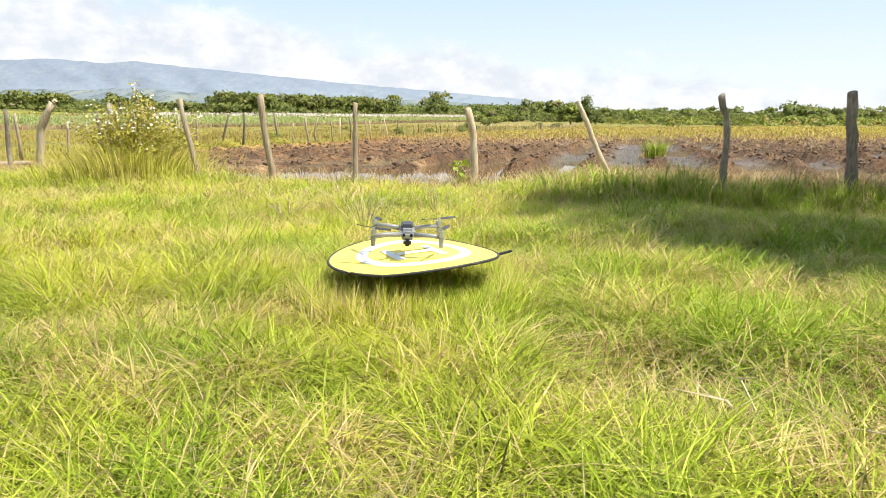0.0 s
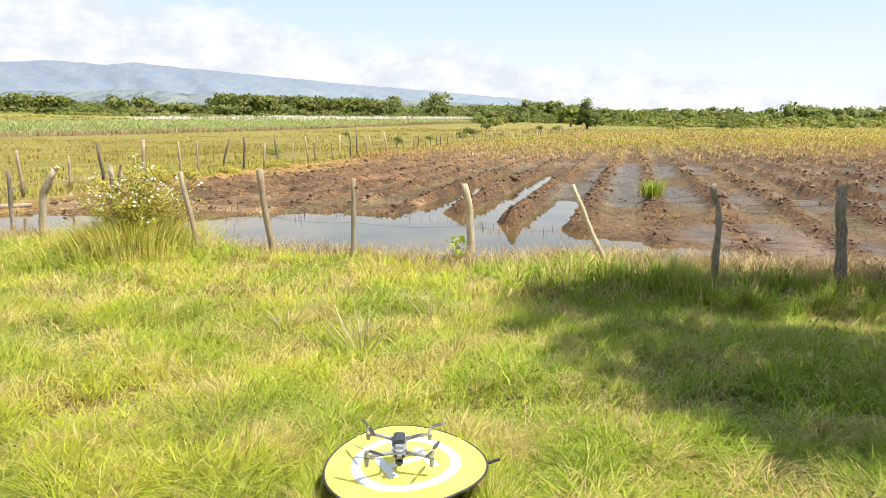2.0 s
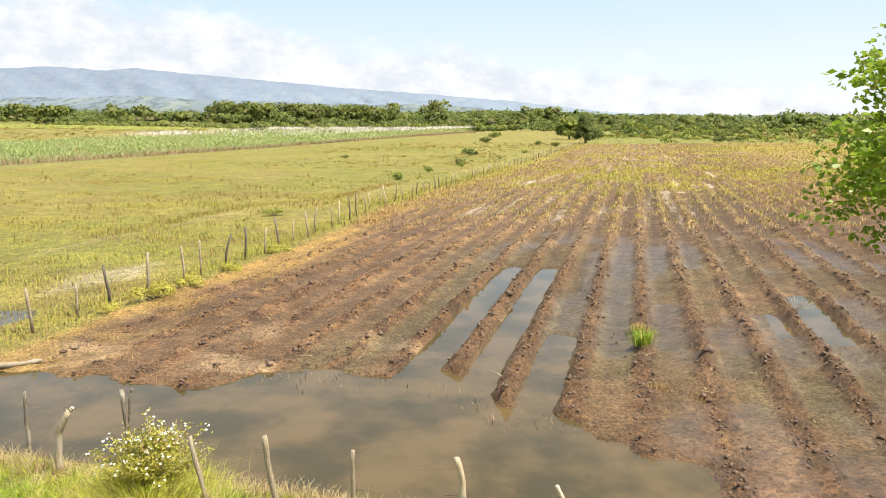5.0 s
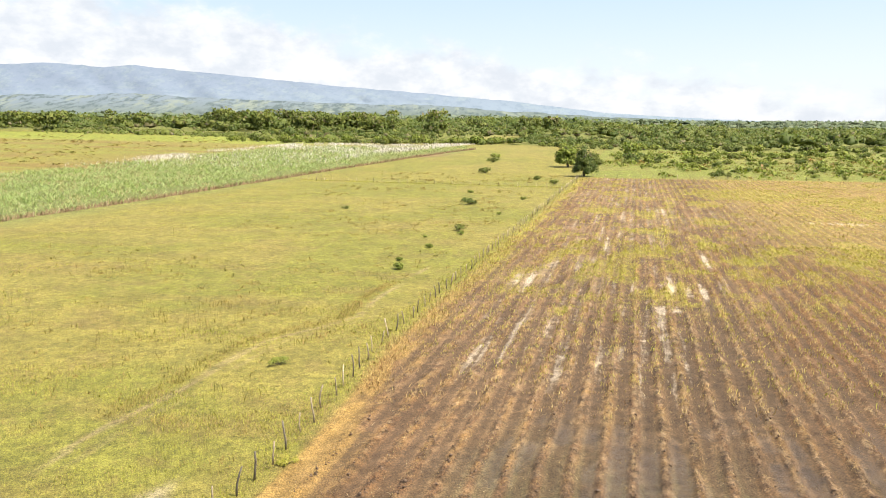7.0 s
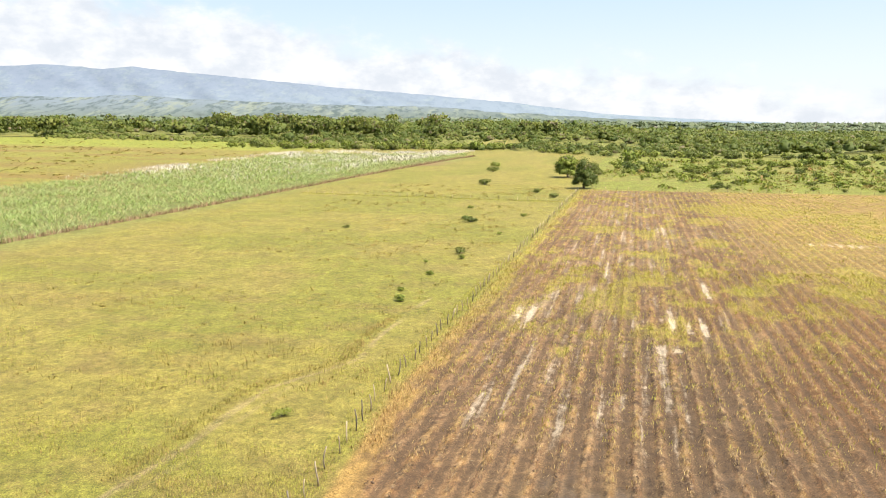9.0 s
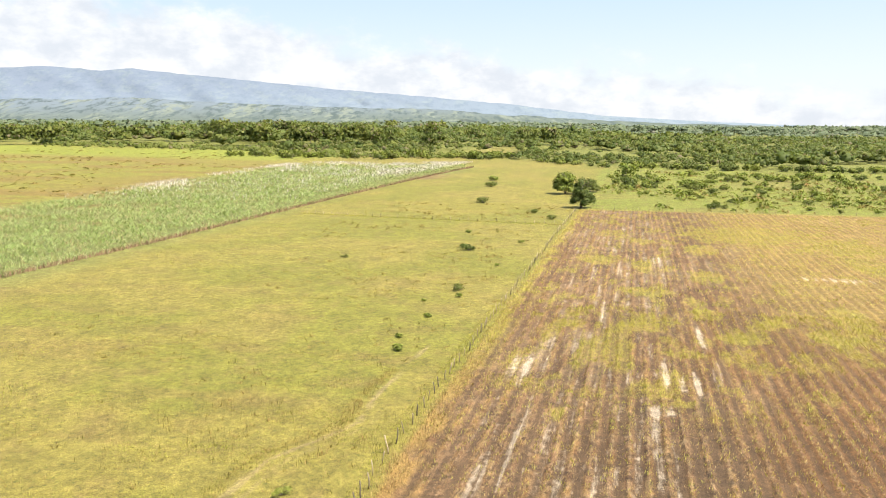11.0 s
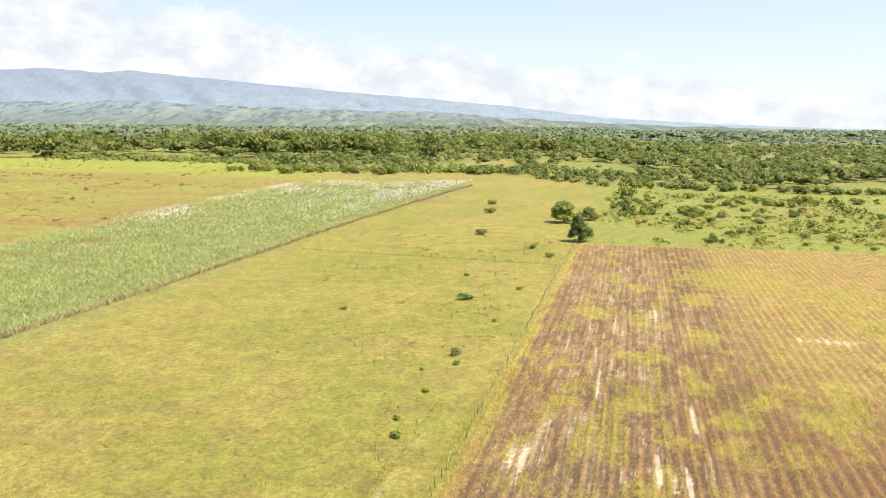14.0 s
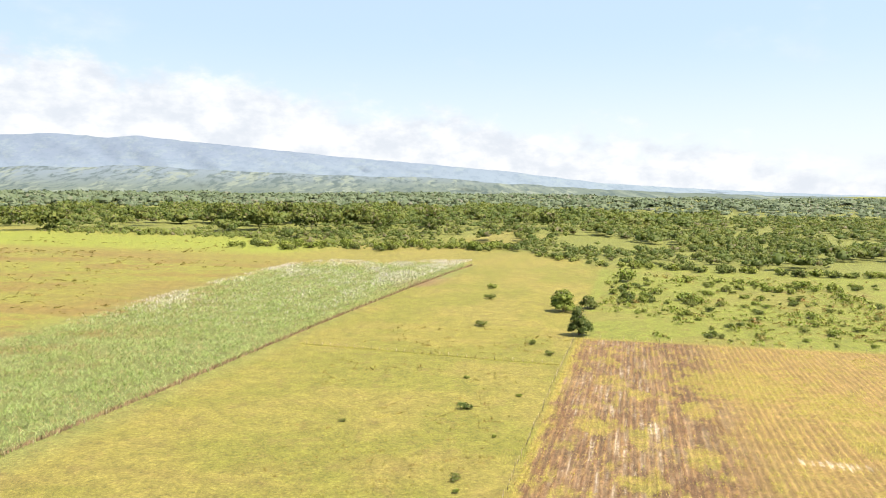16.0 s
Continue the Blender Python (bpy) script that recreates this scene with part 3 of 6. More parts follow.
def tints(u, v):
    """The ground's own colours, and how wet it is."""
    x, y = to_xy(u, v)
    g = fbm(u * 0.05, v * 0.05, 41, 4)
    g2 = fbm(u * 0.4, v * 0.4, 44, 3)
    c = blend(np.tile(np.array([0.195, 0.178, 0.03]), (len(u), 1)), (0.235, 0.192, 0.042), step(g, 0.4, 0.6))
    c = blend(c, (0.20, 0.13, 0.045), 0.4 * step(fbm(u * 0.09, v * 0.22, 47, 4), 0.55, 0.72) * (1 - step(v, 90, 200)))
    c = blend(c, (0.29, 0.22, 0.05), 0.35 * step(v, 225, 245) * step(fbm(u * 0.03, v * 0.03, 49, 3), 0.45, 0.6))
    # scrub and far woodland floor
    scrub = step(v, 277, 280) * step(u, -22, -18)
    c = blend(c, (0.178, 0.195, 0.029), scrub * 0.85)
    c = blend(c, (0.22, 0.16, 0.05), scrub * 0.35 * step(fbm(x * 0.03, y * 0.06, 50, 4), 0.52, 0.62))
    c = blend(c, (0.17, 0.17, 0.035), step(y - wood_edge(x), -12, 12))
    c = blend(c, (0.25, 0.20, 0.05), clearing(x, y) * 0.7)
    # the far pasture behind the cane: brown strips
    behind = step(-x, 100, 130) * step(y, 180, 260) * (1 - step(y, 700, 760))
    c = blend(c, (0.215, 0.205, 0.032), behind * 0.85)
    c = blend(c, (0.22, 0.145, 0.04), behind * step(fbm(x * 0.009, y * 0.03, 52, 5) + 0.06 * (1 - step(y + 0.25 * x, 330, 470)), 0.49, 0.59) * 0.75)
    c = blend(c, (0.235, 0.27, 0.03), behind * step(y + 0.2 * x, 500, 570) * 0.75)
    # a worn cattle track with two ruts
    for rut in (0.0, 1.5):
        track = np.abs(u - track_u(v) - rut)
        c = blend(c, (0.30, 0.215, 0.115), (1 - step(track, 0.05, 0.5)) * (0.75 - 0.3 * rut) * step(fbm(u * 0.9, v * 0.22, 55 + int(rut * 2), 3), 0.33, 0.5) * (1 - step(v, 95 - rut * 20, 108 - rut * 20)) * step(v, 30, 36))
    c = blend(c, (0.34, 0.27, 0.17), (1 - step(np.abs(u + 24.5) + np.abs(v - 29) * 0.4, 1.0, 2.4)) * 0.8)
    # dark ground in the cane, and a bare strip along its edge
    r = np.interp(y, [p[1] for p in CANE_RIGHT], [p[0] for p in CANE_RIGHT])
    c = blend(c, (0.17, 0.19, 0.06), in_cane(x, y) * 0.9)
    c = blend(c, (0.22, 0.12, 0.07), (1 - step(np.abs(x - r - 0.5), 0.8, 1.6)) * step(y, 60, 70) * (1 - step(y, 512, 517)) * 0.9)
    # the field
    f = in_field(u, v)
    r = ridges(u, v)
    n = fbm(u * 0.8, v * 0.09, 61, 4)
    n2 = fbm(u * 1.7, v * 1.1, 62, 3)
    n3 = fbm(u * 2.6, v * 1.9, 63, 3)
    broad = fbm(u * 0.11, v * 0.07, 65, 4)
    mud = blend(np.tile(np.array([0.175, 0.098, 0.052]), (len(u), 1)), (0.24, 0.142, 0.078), step(n, 0.38, 0.66))
    mud = blend(mud, (0.285, 0.185, 0.11), step(broad, 0.48, 0.64) * 0.55 * step(v, 30, 50))
    mud = blend(mud, (0.115, 0.072, 0.042), (1 - r) * step(fbm(u * 0.3, v * 0.05, 64, 3), 0.42, 0.6) * (0.35 + 0.3 * step(u, -9, -5)))
    rim = step(r, 0.12, 0.5)
    mud = blend(mud, (0.150, 0.080, 0.042), rim * 0.8)
    mud = blend(mud, (0.36, 0.255, 0.145), step(n2, 0.54, 0.68) * (0.2 + 0.4 * step(v, 35, 60)) * rim)
    mud = blend(mud, (0.34, 0.20, 0.07), step(fbm(u * 1.1, v * 0.3, 66, 3), 0.48, 0.66) * 0.6 * r * step(v, 26, 55))
    mud = blend(mud, (0.065, 0.040, 0.026), (1 - step(n3, 0.36, 0.50)) * 0.8 * (0.35 + 0.65 * rim) * (1 - 0.5 * step(v, 60, 120)))
    flats = (1 - step(v, 19, 26)) * (1 - step(u, -6, -4))
    mud = blend(mud, (0.37, 0.26, 0.165), flats * step(fbm(u * 0.5, v * 0.6, 68, 3), 0.56, 0.68) * 0.7)
    green = overgrown(u, v)
    weeds = blend(np.tile(np.array([0.29, 0.235, 0.05]), (len(u), 1)), (0.235, 0.225, 0.032), step(fbm(u * 0.16, v * 0.1, 73, 3), 0.42, 0.6))
    k = green * 0.45 * (0.35 + 0.5 * step(r + 0.9 * (fbm(u * 0.5, v * 0.3, 75, 3) - 0.5), 0.25, 0.65))
    mud = mud * (1 - k[:, None]) + weeds * k[:, None]
    rust = step(u + 0.12 * (v - 80), 8, 17) * step(v, 46, 70) * (1 - step(v, 98, 128))
    mud = blend(mud, (0.225, 0.115, 0.05), rust * 0.8 * (1 - 0.6 * green))
    gold = step(u, 16, 36) * step(v, 98, 128)
    mud = blend(mud, (0.345, 0.235, 0.085), gold * 0.75)
    # darker furrows: relief that the coarse grid loses is put into the colour
    mud = blend(mud, (0.17, 0.095, 0.04), gold * (0.12 + 0.3 * step(fbm(u * 0.05, v * 0.05, 83, 3), 0.35, 0.6)) * (1 - step(r + 0.6 * (fbm(u * 0.7, v * 0.4, 87, 3) - 0.5), 0.05, 0.55)))
    streak = step(fbm(u * 0.55, v * 0.13, 77, 3), 0.50, 0.62) * step(fbm(u * 0.13, v * 0.05, 78, 3), 0.44, 0.62)
    pale = streak * (1 - 0.8 * r) * step(v, 72, 90) * (1 - step(u, 18, 34)) * (1 - 0.5 * green)
    mud = blend(mud, (0.40, 0.31, 0.21), pale * 0.35)
    spots = (1 - step(np.abs(u + 11.5) + np.abs(v - 98) * 0.16 + 2.4 * (fbm(u * 0.9, v * 0.3, 85, 3) - 0.5), 0.6, 2.2)) * 0.75
    mud = blend(mud, (0.42, 0.33, 0.23), spots * 0.5)
    e = u - fence_u(v)
    edge = (1 - step(e, 2.0, 6.0)) * step(fbm(u * 0.5, v * 0.25, 79, 3) + 0.25 * (1 - step(e, 1.5, 3.5)), 0.40, 0.6)
    mud = blend(mud, (0.32, 0.205, 0.07), edge * 0.85 * (1 - step(v, 60, 120)))
    mud = blend(mud, (0.29, 0.245, 0.05), edge * 0.8 * step(v, 60, 120))
    dark = (1 - step(v, 16, 50)) * 0.22
    mud = mud * (1 - dark[:, None] * (1 - r[:, None]))
    film = (1 - r) * (1 - step(v, 36, 52)) * step(v, 14, 18) * step(u, -12, -7) * (1 - step(u, 16, 22)) * (0.35 + 0.65 * step(fbm(u * 0.35, v * 0.16, 89, 3), 0.36, 0.56))
    mud = blend(mud, (0.115, 0.094, 0.052), film * 0.8)
    mud = blend(mud, (0.10, 0.058, 0.034), rim * 0.55 * (1 - step(v, 34, 55)) * step(u, -8, -4))
    deep = 0.16 * step(u, -3, 3) * step(v, 34, 44) * (1 - step(v, 66, 92)) + 0.14 * step(v, 40, 60) * (1 - step(v, 100, 190)) + 0.10 * step(u, 9, 20) * step(v, 40, 60)
    mud = mud * (1 - deep[:, None])
    mud = mud * np.array([1.05, 1.0, 0.86])
    c = c * (1 - f[:, None]) + mud * f[:, None]
    # thatch under the meadow's blades
    meadow = 1 - step(v, BANK - 0.3, BANK + 0.9)
    thatch = blend(np.tile(np.array([0.18, 0.18, 0.035]), (len(u), 1)), (0.22, 0.16, 0.055), step(g2, 0.45, 0.65))
    c = c * (1 - meadow[:, None]) + thatch * meadow[:, None]
    wet = f * (1 - r) ** 0.6 * (1 - step(v, 38, 60)) * (1 - green) * (0.25 + 0.75 * step(u, -9, -5)) * step(fbm(u * 0.3, v * 0.2, 81, 3), 0.35, 0.55)
    return np.clip(c, 0.01, 0.9), wet


def lines_between(*spans):
    out = []
    for a, b, s in spans:
        out.append(np.arange(a, b, s))
    return np.concatenate(out)


def spread(a, b, n):
    """Growing steps from a to b."""
    return a + np.sign(b - a) * (np.geomspace(1, abs(b - a) + 1, n) - 1)


def build_ground():
    us = np.concatenate((spread(-40, -4900, 44)[::-1], lines_between((-40 + 0.45, -23, 0.45), (-23, -14, 0.28), (-14, 15, 0.165), (15, 60, 0.3), (60, 130, 0.6)), spread(130, 4900, 36)))
    vs = np.concatenate((spread(-6, -4900, 16)[::-1], lines_between((-5, 10, 0.8), (10, 30, 0.165), (30, 42, 0.3), (42, 90, 0.7), (90, 284, 1.9)), spread(284, 4900, 60)))
    U, Vv = np.meshgrid(us, vs)
    u, v = U.ravel(), Vv.ravel()
    x, y = to_xy(u, v)
    z = height(u, v)
    nu, nv = len(us), len(vs)
    i = (np.arange(nv - 1)[:, None] * nu + np.arange(nu - 1)[None, :]).ravel()
    loops = np.stack((i, i + 1, i + nu + 1, i + nu), 1).ravel()
    me = raw_mesh("ground", np.stack((x, y, z), 1), np.full(len(i), 4), loops, None, True)
    c, wet = tints(u, v)
    a = me.attributes.new("tint", "FLOAT_COLOR", "POINT")
    a.data.foreach_set("color", np.concatenate((c, np.ones((len(c), 1))), 1).astype(np.float32).ravel())
    b = me.attributes.new("wet", "FLOAT", "POINT")
    b.data.foreach_set("value", wet.astype(np.float32))
    turf = (1 - in_field(u, v)) * step(v, BANK, BANK + 1) * (1 - step(y - wood_edge(x), -30, 0))
    me.attributes.new("turf", "FLOAT", "POINT").data.foreach_set("value", turf.astype(np.float32))
    weedy = in_field(u, v) * np.maximum(overgrown(u, v), 0.15 * step(v, 70, 110) + 0.42 * step(u, 12, 34) * step(v, 105, 130))
    me.attributes.new("weedy", "FLOAT", "POINT").data.foreach_set("value", weedy.astype(np.float32))
    spot = np.zeros(len(u))
    for a, b, ru, rv in CRUSTS:
        spot = np.maximum(spot, 1.15 * np.exp(-((u - a) / (1.3 * ru)) ** 2 - ((v - b) / rv) ** 2))
    strip = np.maximum(0.55 * (1 - step(np.abs(u + 3), 9, 15)) * step(v, 115, 150) * (0.4 + 0.8 * step(fbm(u * 0.3, v * 0.06, 86, 3), 0.4, 0.6)), 0.6 * (1 - step(np.abs(u + 4), 9, 14)) * step(v, 42, 60))
    dry = in_field(u, v) * np.clip(np.maximum(1.1 * spot, strip * (1 - 0.5 * overgrown(u, v))), 0, 1.25)
    me.attributes.new("dry", "FLOAT", "POINT").data.foreach_set("value", dry.astype(np.float32))
    rows = in_field(u, v) * step(v, 15, 24) * (0.7 + 0.3 * step(v, 30, 45)) * (1 - 0.75 * overgrown(u, v)) * (0.85 + 0.15 * step(u, -8, 2)) * step(u - fence_u(v), 1.5, 4.0) * (1 - 0.4 * step(v, 75, 140)) * (1 - 0.45 * step(u, 12, 30) * step(v, 100, 125))
    me.attributes.new("rows", "FLOAT", "POINT").data.foreach_set("value", rows.astype(np.float32))
    fallow = step(-x, 100, 130) * step(y, 180, 260) * (1 - step(y + 0.15 * x, 500, 570))
    me.attributes.new("fallow", "FLOAT", "POINT").data.foreach_set("value", fallow.astype(np.float32))
    ob = part("ground", me, GROUND)
    tagged(ob, "sunlit farmland with meadow turf, furrowed muddy field and pasture", "ground", "", "structure")


build_ground()


def build_water():
    bm = bmesh.new()
    corners = [to_xy(*p) for p in ((-27, BANK + 0.2), (9, BANK + 0.2), (9, 37), (-27, 37))]
    bm.faces.new([bm.verts.new((x, y, WATER_Z)) for x, y in corners])
    tagged(part("water", bm, WATER), "still brown rainwater standing between the field's ridges", "puddle", "", "structure")


build_water()


def build_mountains():
    """A far range that falls towards the plain, and the foothills before it."""
    def slope(name, dist, depth, crest, foot, mat, label, seed):
        az = np.linspace(-0.75, 0.75, 260)
        t = np.linspace(0, 1, 26)
        A, T = np.meshgrid(az, t)
        top = crest(A)
        rough = fbm(A * 38, T * 5, seed, 5) - 0.5
        H = foot + (top - foot) * T ** 1.25 * (1 + 0.35 * rough * (1 - T)) + 9 * (fbm(A * 90, T * 2, seed + 9, 4) - 0.5) * T
        R = (dist + depth * T + 260 * (fbm(A * 30 + T * 1.5, T * 3, seed + 4, 5) - 0.5) * (1 - T) * T * 4) / np.cos(A)
        x, y = R * np.sin(A), R * np.cos(A)
        n = len(az)
        i = (np.arange(len(t) - 1)[:, None] * n + np.arange(n - 1)[None, :]).ravel()
        me = raw_mesh(name, np.stack((x.ravel(), y.ravel(), H.ravel()), 1), np.full(len(i), 4), np.stack((i, i + 1, i + n + 1, i + n), 1).ravel(), None, True)
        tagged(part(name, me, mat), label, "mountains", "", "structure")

    def crest(a):
        px = np.tan(a)
        h = np.interp(px, [-0.9, -0.61, -0.53, -0.46, -0.42, -0.34, -0.26, -0.13, -0.05, 0.09, 0.13, 0.21, 0.29, 0.37, 0.48, 0.61, 0.9],
                      [0.084, 0.083, 0.0855, 0.079, 0.082, 0.073, 0.0655, 0.0525, 0.046, 0.034, 0.0287, 0.019, 0.0138, 0.0098, 0.0047, 0.001, -0.002])
        return 11 + 4950 * h

    def hills(a):
        px = np.tan(a)
        h = np.interp(px, [-0.9, -0.61, -0.42, -0.2, 0.0, 0.15, 0.3, 0.6], [0.030, 0.032, 0.035, 0.026, 0.015, 0.006, -0.001, -0.008])
        return 46 + 3500 * (h + 0.010 * (fbm(px * 6, px * 0, 95, 4) - 0.5))

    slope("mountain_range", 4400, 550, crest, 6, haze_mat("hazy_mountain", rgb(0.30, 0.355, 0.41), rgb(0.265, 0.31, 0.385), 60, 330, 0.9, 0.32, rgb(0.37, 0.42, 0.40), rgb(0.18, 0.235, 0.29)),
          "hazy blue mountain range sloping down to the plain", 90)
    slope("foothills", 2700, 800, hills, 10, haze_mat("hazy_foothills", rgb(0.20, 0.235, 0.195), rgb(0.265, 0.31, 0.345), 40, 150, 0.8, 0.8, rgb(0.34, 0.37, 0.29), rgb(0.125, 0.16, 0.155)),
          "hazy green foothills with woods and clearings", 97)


build_mountains()


# ---- plants that nobody could count ----
def scatter(n, u0, u1, v0, v1):
    return rng.uniform(u0, u1, n), rng.uniform(v0, v1, n)


PAD = (0.15, 3.22)
PAD_R = 0.465


def build_meadow():
    sets = []
    for n, y0, y1, wide, h0, w0 in ((112000, 0.1, 4.4, 0.0, 0.26, 0.0058), (84000, 4.0, 8.0, 0.3, 0.28, 0.0078), (70000, 7.6, 15.0, 0.5, 0.28, 0.012), (36000, -9.0, 14.0, 8.0, 0.25, 0.02)):
        m = int(n * 1.7)
        y = rng.uniform(y0, y1, m)
        x = 0.35 + rng.uniform(-1, 1, m) * (0.66 * (y1 + 0.7) + 0.6 + wide)
        u, v = to_uv(x, y)
        keep = (v < BANK + 0.25 + 0.5 * (fbm(u * 1.2, v * 0, 101, 2) - 0.5)) & (np.abs(x - 0.35) < 0.66 * (y + 0.7) + 0.6 + wide)
        clump = fbm(x * 2.3, y * 2.3, 103, 3)
        keep &= rng.uniform(0, 1, m) < 0.22 + 1.3 * step(clump, 0.32, 0.58)
        keep &= rng.uniform(0, 1, m) > 0.8 * step(v, BANK - 0.45 - 0.75 * step(u, -2, 1), BANK - 0.15 - 0.7 * step(u, -2, 1))
        x, y, u, v, clump = (a[keep][:n] for a in (x, y, u, v, clump))
        k = len(x)
        bank = step(u, -1.8, 0.8) * step(v, 8.2, 8.7) * (1 - step(v, 9.5, 10.1))
        mound = np.exp(-((x + 5.0) ** 2 / 1.6 + (y - 11.7) ** 2 / 1.0))
        h = (h0 * rng.uniform(0.4, 1.2, k)) * (0.25 + 1.1 * clump + 0.45 * (fbm(x * 0.9, y * 0.9, 105, 2) - 0.3)) * (1 + 0.75 * bank * step(clump, 0.3, 0.55) + 2.6 * mound)
        on_pad = (x - PAD[0]) ** 2 + (y - PAD[1]) ** 2 < (PAD_R + 0.03) ** 2
        h = np.where(on_pad, rng.uniform(0.2, 0.29, k), h)
        lean = h * np.where(on_pad, 0.25, rng.uniform(0.3, 2.2, k) * (1 - 0.55 * bank))
        way = 2 * np.pi * fbm(x * 3.1, y * 3.1, 107, 2) * 2.5 + rng.normal(0, 2.2, k)
        sets.append(blades(x, y, height(u, v) - 0.01, h, w0 * rng.uniform(0.6, 1.3, k), lean, way, 0.7 if y1 < 5 else 0.5, y1 < 5))
    # long blades that lean against the pad's edge
    a = rng.uniform(0, 2 * np.pi, 5200)
    q = PAD_R + 0.015 + np.abs(rng.normal(0, 0.09, 5200))
    x, y = PAD[0] + q * np.cos(a), PAD[1] + q * np.sin(a)
    h = rng.uniform(0.22, 0.36, 5200)
    sets.append(blades(x, y, height_xy(x, y) - 0.01, h, rng.uniform(0.003, 0.006, 5200), h * rng.uniform(0.1, 0.7, 5200)))
    straw = []
    for n, y0, y1, w in ((9000, 0.2, 4.5, 0.0042), (8000, 4.0, 9.0, 0.006), (3600, 8.0, 13.0, 0.009)):
        y = rng.uniform(y0, y1, n)
        x = 0.35 + rng.uniform(-1, 1, n) * (0.66 * (y + 0.7) + 0.6)
        u, v = to_uv(x, y)
        keep = (v < BANK) & ((x - PAD[0]) ** 2 + (y - PAD[1]) ** 2 > 0.3) & (fbm(x * 1.4, y * 1.4, 109, 3) > rng.uniform(0.3, 0.65, n))
        x, y, u, v = x[keep], y[keep], u[keep], v[keep]
        h = rng.uniform(0.16, 0.36, len(x))
        straw.append(blades(x, y, height(u, v), h, np.full(len(x), w), h * rng.uniform(0.6, 2.2, len(x))))
    tagged(part("dry_stems", raw_mesh("dry_stems", *joined(*straw)), STEMS), "pale dry stems tangled through the meadow grass", "grass", "", "stuff")
    ob = part("meadow_grass", raw_mesh("meadow_grass", *joined(*sets)), MEADOW)
    tagged(ob, "tangled yellow-green meadow grass with straw blades", "grass", "", "stuff")


def build_dry_strip():
    u, v = scatter(60000, -17, 14, BANK - 1.7, BANK + 0.75)
    keep = rng.uniform(0, 1, len(u)) < np.exp(-((v - BANK + 0.05 + 0.35 * step(u, -2, 1) - 0.3 * np.sin(u * 0.8)) / (0.42 + 0.25 * step(u, -2, 1))) ** 2) * (0.5 + 0.6 * step(u, -3, 1))
    u, v = u[keep], v[keep]
    x, y = to_xy(u, v)
    h = rng.uniform(0.18, 0.45, len(u))
    ob = part("dry_bank_grass", raw_mesh("dry_bank_grass", *blades(x, y, height(u, v) - 0.01, h, np.full(len(u), 0.011), h * rng.uniform(0.3, 1.0, len(u)))), STEMS)
    tagged(ob, "dry straw-coloured grass along the bank", "grass", "", "stuff")


def tufts(u, v, h, w, each, spread_r):
    """Tufts of a few blades each."""
    n = len(u)
    i = np.repeat(np.arange(n), each)
    uu = u[i] + rng.normal(0, 1, n * each) * spread_r[i]
    vv = v[i] + rng.normal(0, 1, n * each) * spread_r[i]
    x, y = to_xy(uu, vv)
    hh = h[i] * rng.uniform(0.5, 1.1, n * each)
    return blades(x, y, height(uu, vv) - 0.02, hh, w[i] * rng.uniform(0.6, 1.3, n * each), hh * rng.uniform(0.1, 0.8, n * each))


def build_pasture():
    sets = []
    for n, u0, u1, v0, v1, h0, w0, r0, each in ((7500, -62, -20.6, 11, 75, 0.24, 0.030, 0.4, 5), (6000, -110, -20.6, 60, 150, 0.24, 0.06, 0.6, 4), (5000, -140, -20.0, 140, 290, 0.28, 0.12, 0.9, 3)):
        u, v = scatter(n * 2, u0, u1, v0, v1)
        x, y = to_xy(u, v)
        rough = fbm(u * 0.11, v * 0.2, 111, 4)
        keep = (rng.uniform(0, 1, 2 * n) < 0.12 + step(rough, 0.42, 0.68)) & (u < fence_u(v) - 0.3) & ~in_cane(x, y) & (pools(u, v) < 0.3)
        keep &= x < np.interp(y, [p[1] for p in CANE_RIGHT], [p[0] for p in CANE_RIGHT]) + 300
        u, v, rough = u[keep][:n], v[keep][:n], rough[keep][:n]
        k = len(u)
        tall = 0.7 + 1.0 * step(rough, 0.58, 0.72) * (1 - step(v, 70, 110))
        sets.append(tufts(u, v, h0 * tall * rng.uniform(0.6, 1.2, k), np.full(k, w0), each, np.full(k, r0)))
    # the strip of green along the fence
    u, v = scatter(3000, -1.6, 0.4, 18, 130)
    u = u + fence_u(v)
    sets.append(tufts(u, v, rng.uniform(0.15, 0.35, 3000), np.full(3000, 0.03), 5, np.full(3000, 0.25)))
    # tufts added in a thin line along the cross fence
    k = rng.uniform(0, 1, 800)
    e0, e1 = to_xy(-20.6, 233.0), (-52.0, 262.0)
    u, v = to_uv(e0[0] + (e1[0] - e0[0]) * k + rng.normal(0, 0.35, 800), e0[1] + (e1[1] - e0[1]) * k + rng.normal(0, 0.35, 800))
    sets.append(tufts(u, v, rng.uniform(0.2, 0.55, 800), np.full(800, 0.08), 4, np.full(800, 0.3)))
    tagged(part("pasture_grass", raw_mesh("pasture_grass", *joined(*sets)), PASTURE), "coarse yellow-green pasture grass with brown tufts", "grass", "", "stuff")


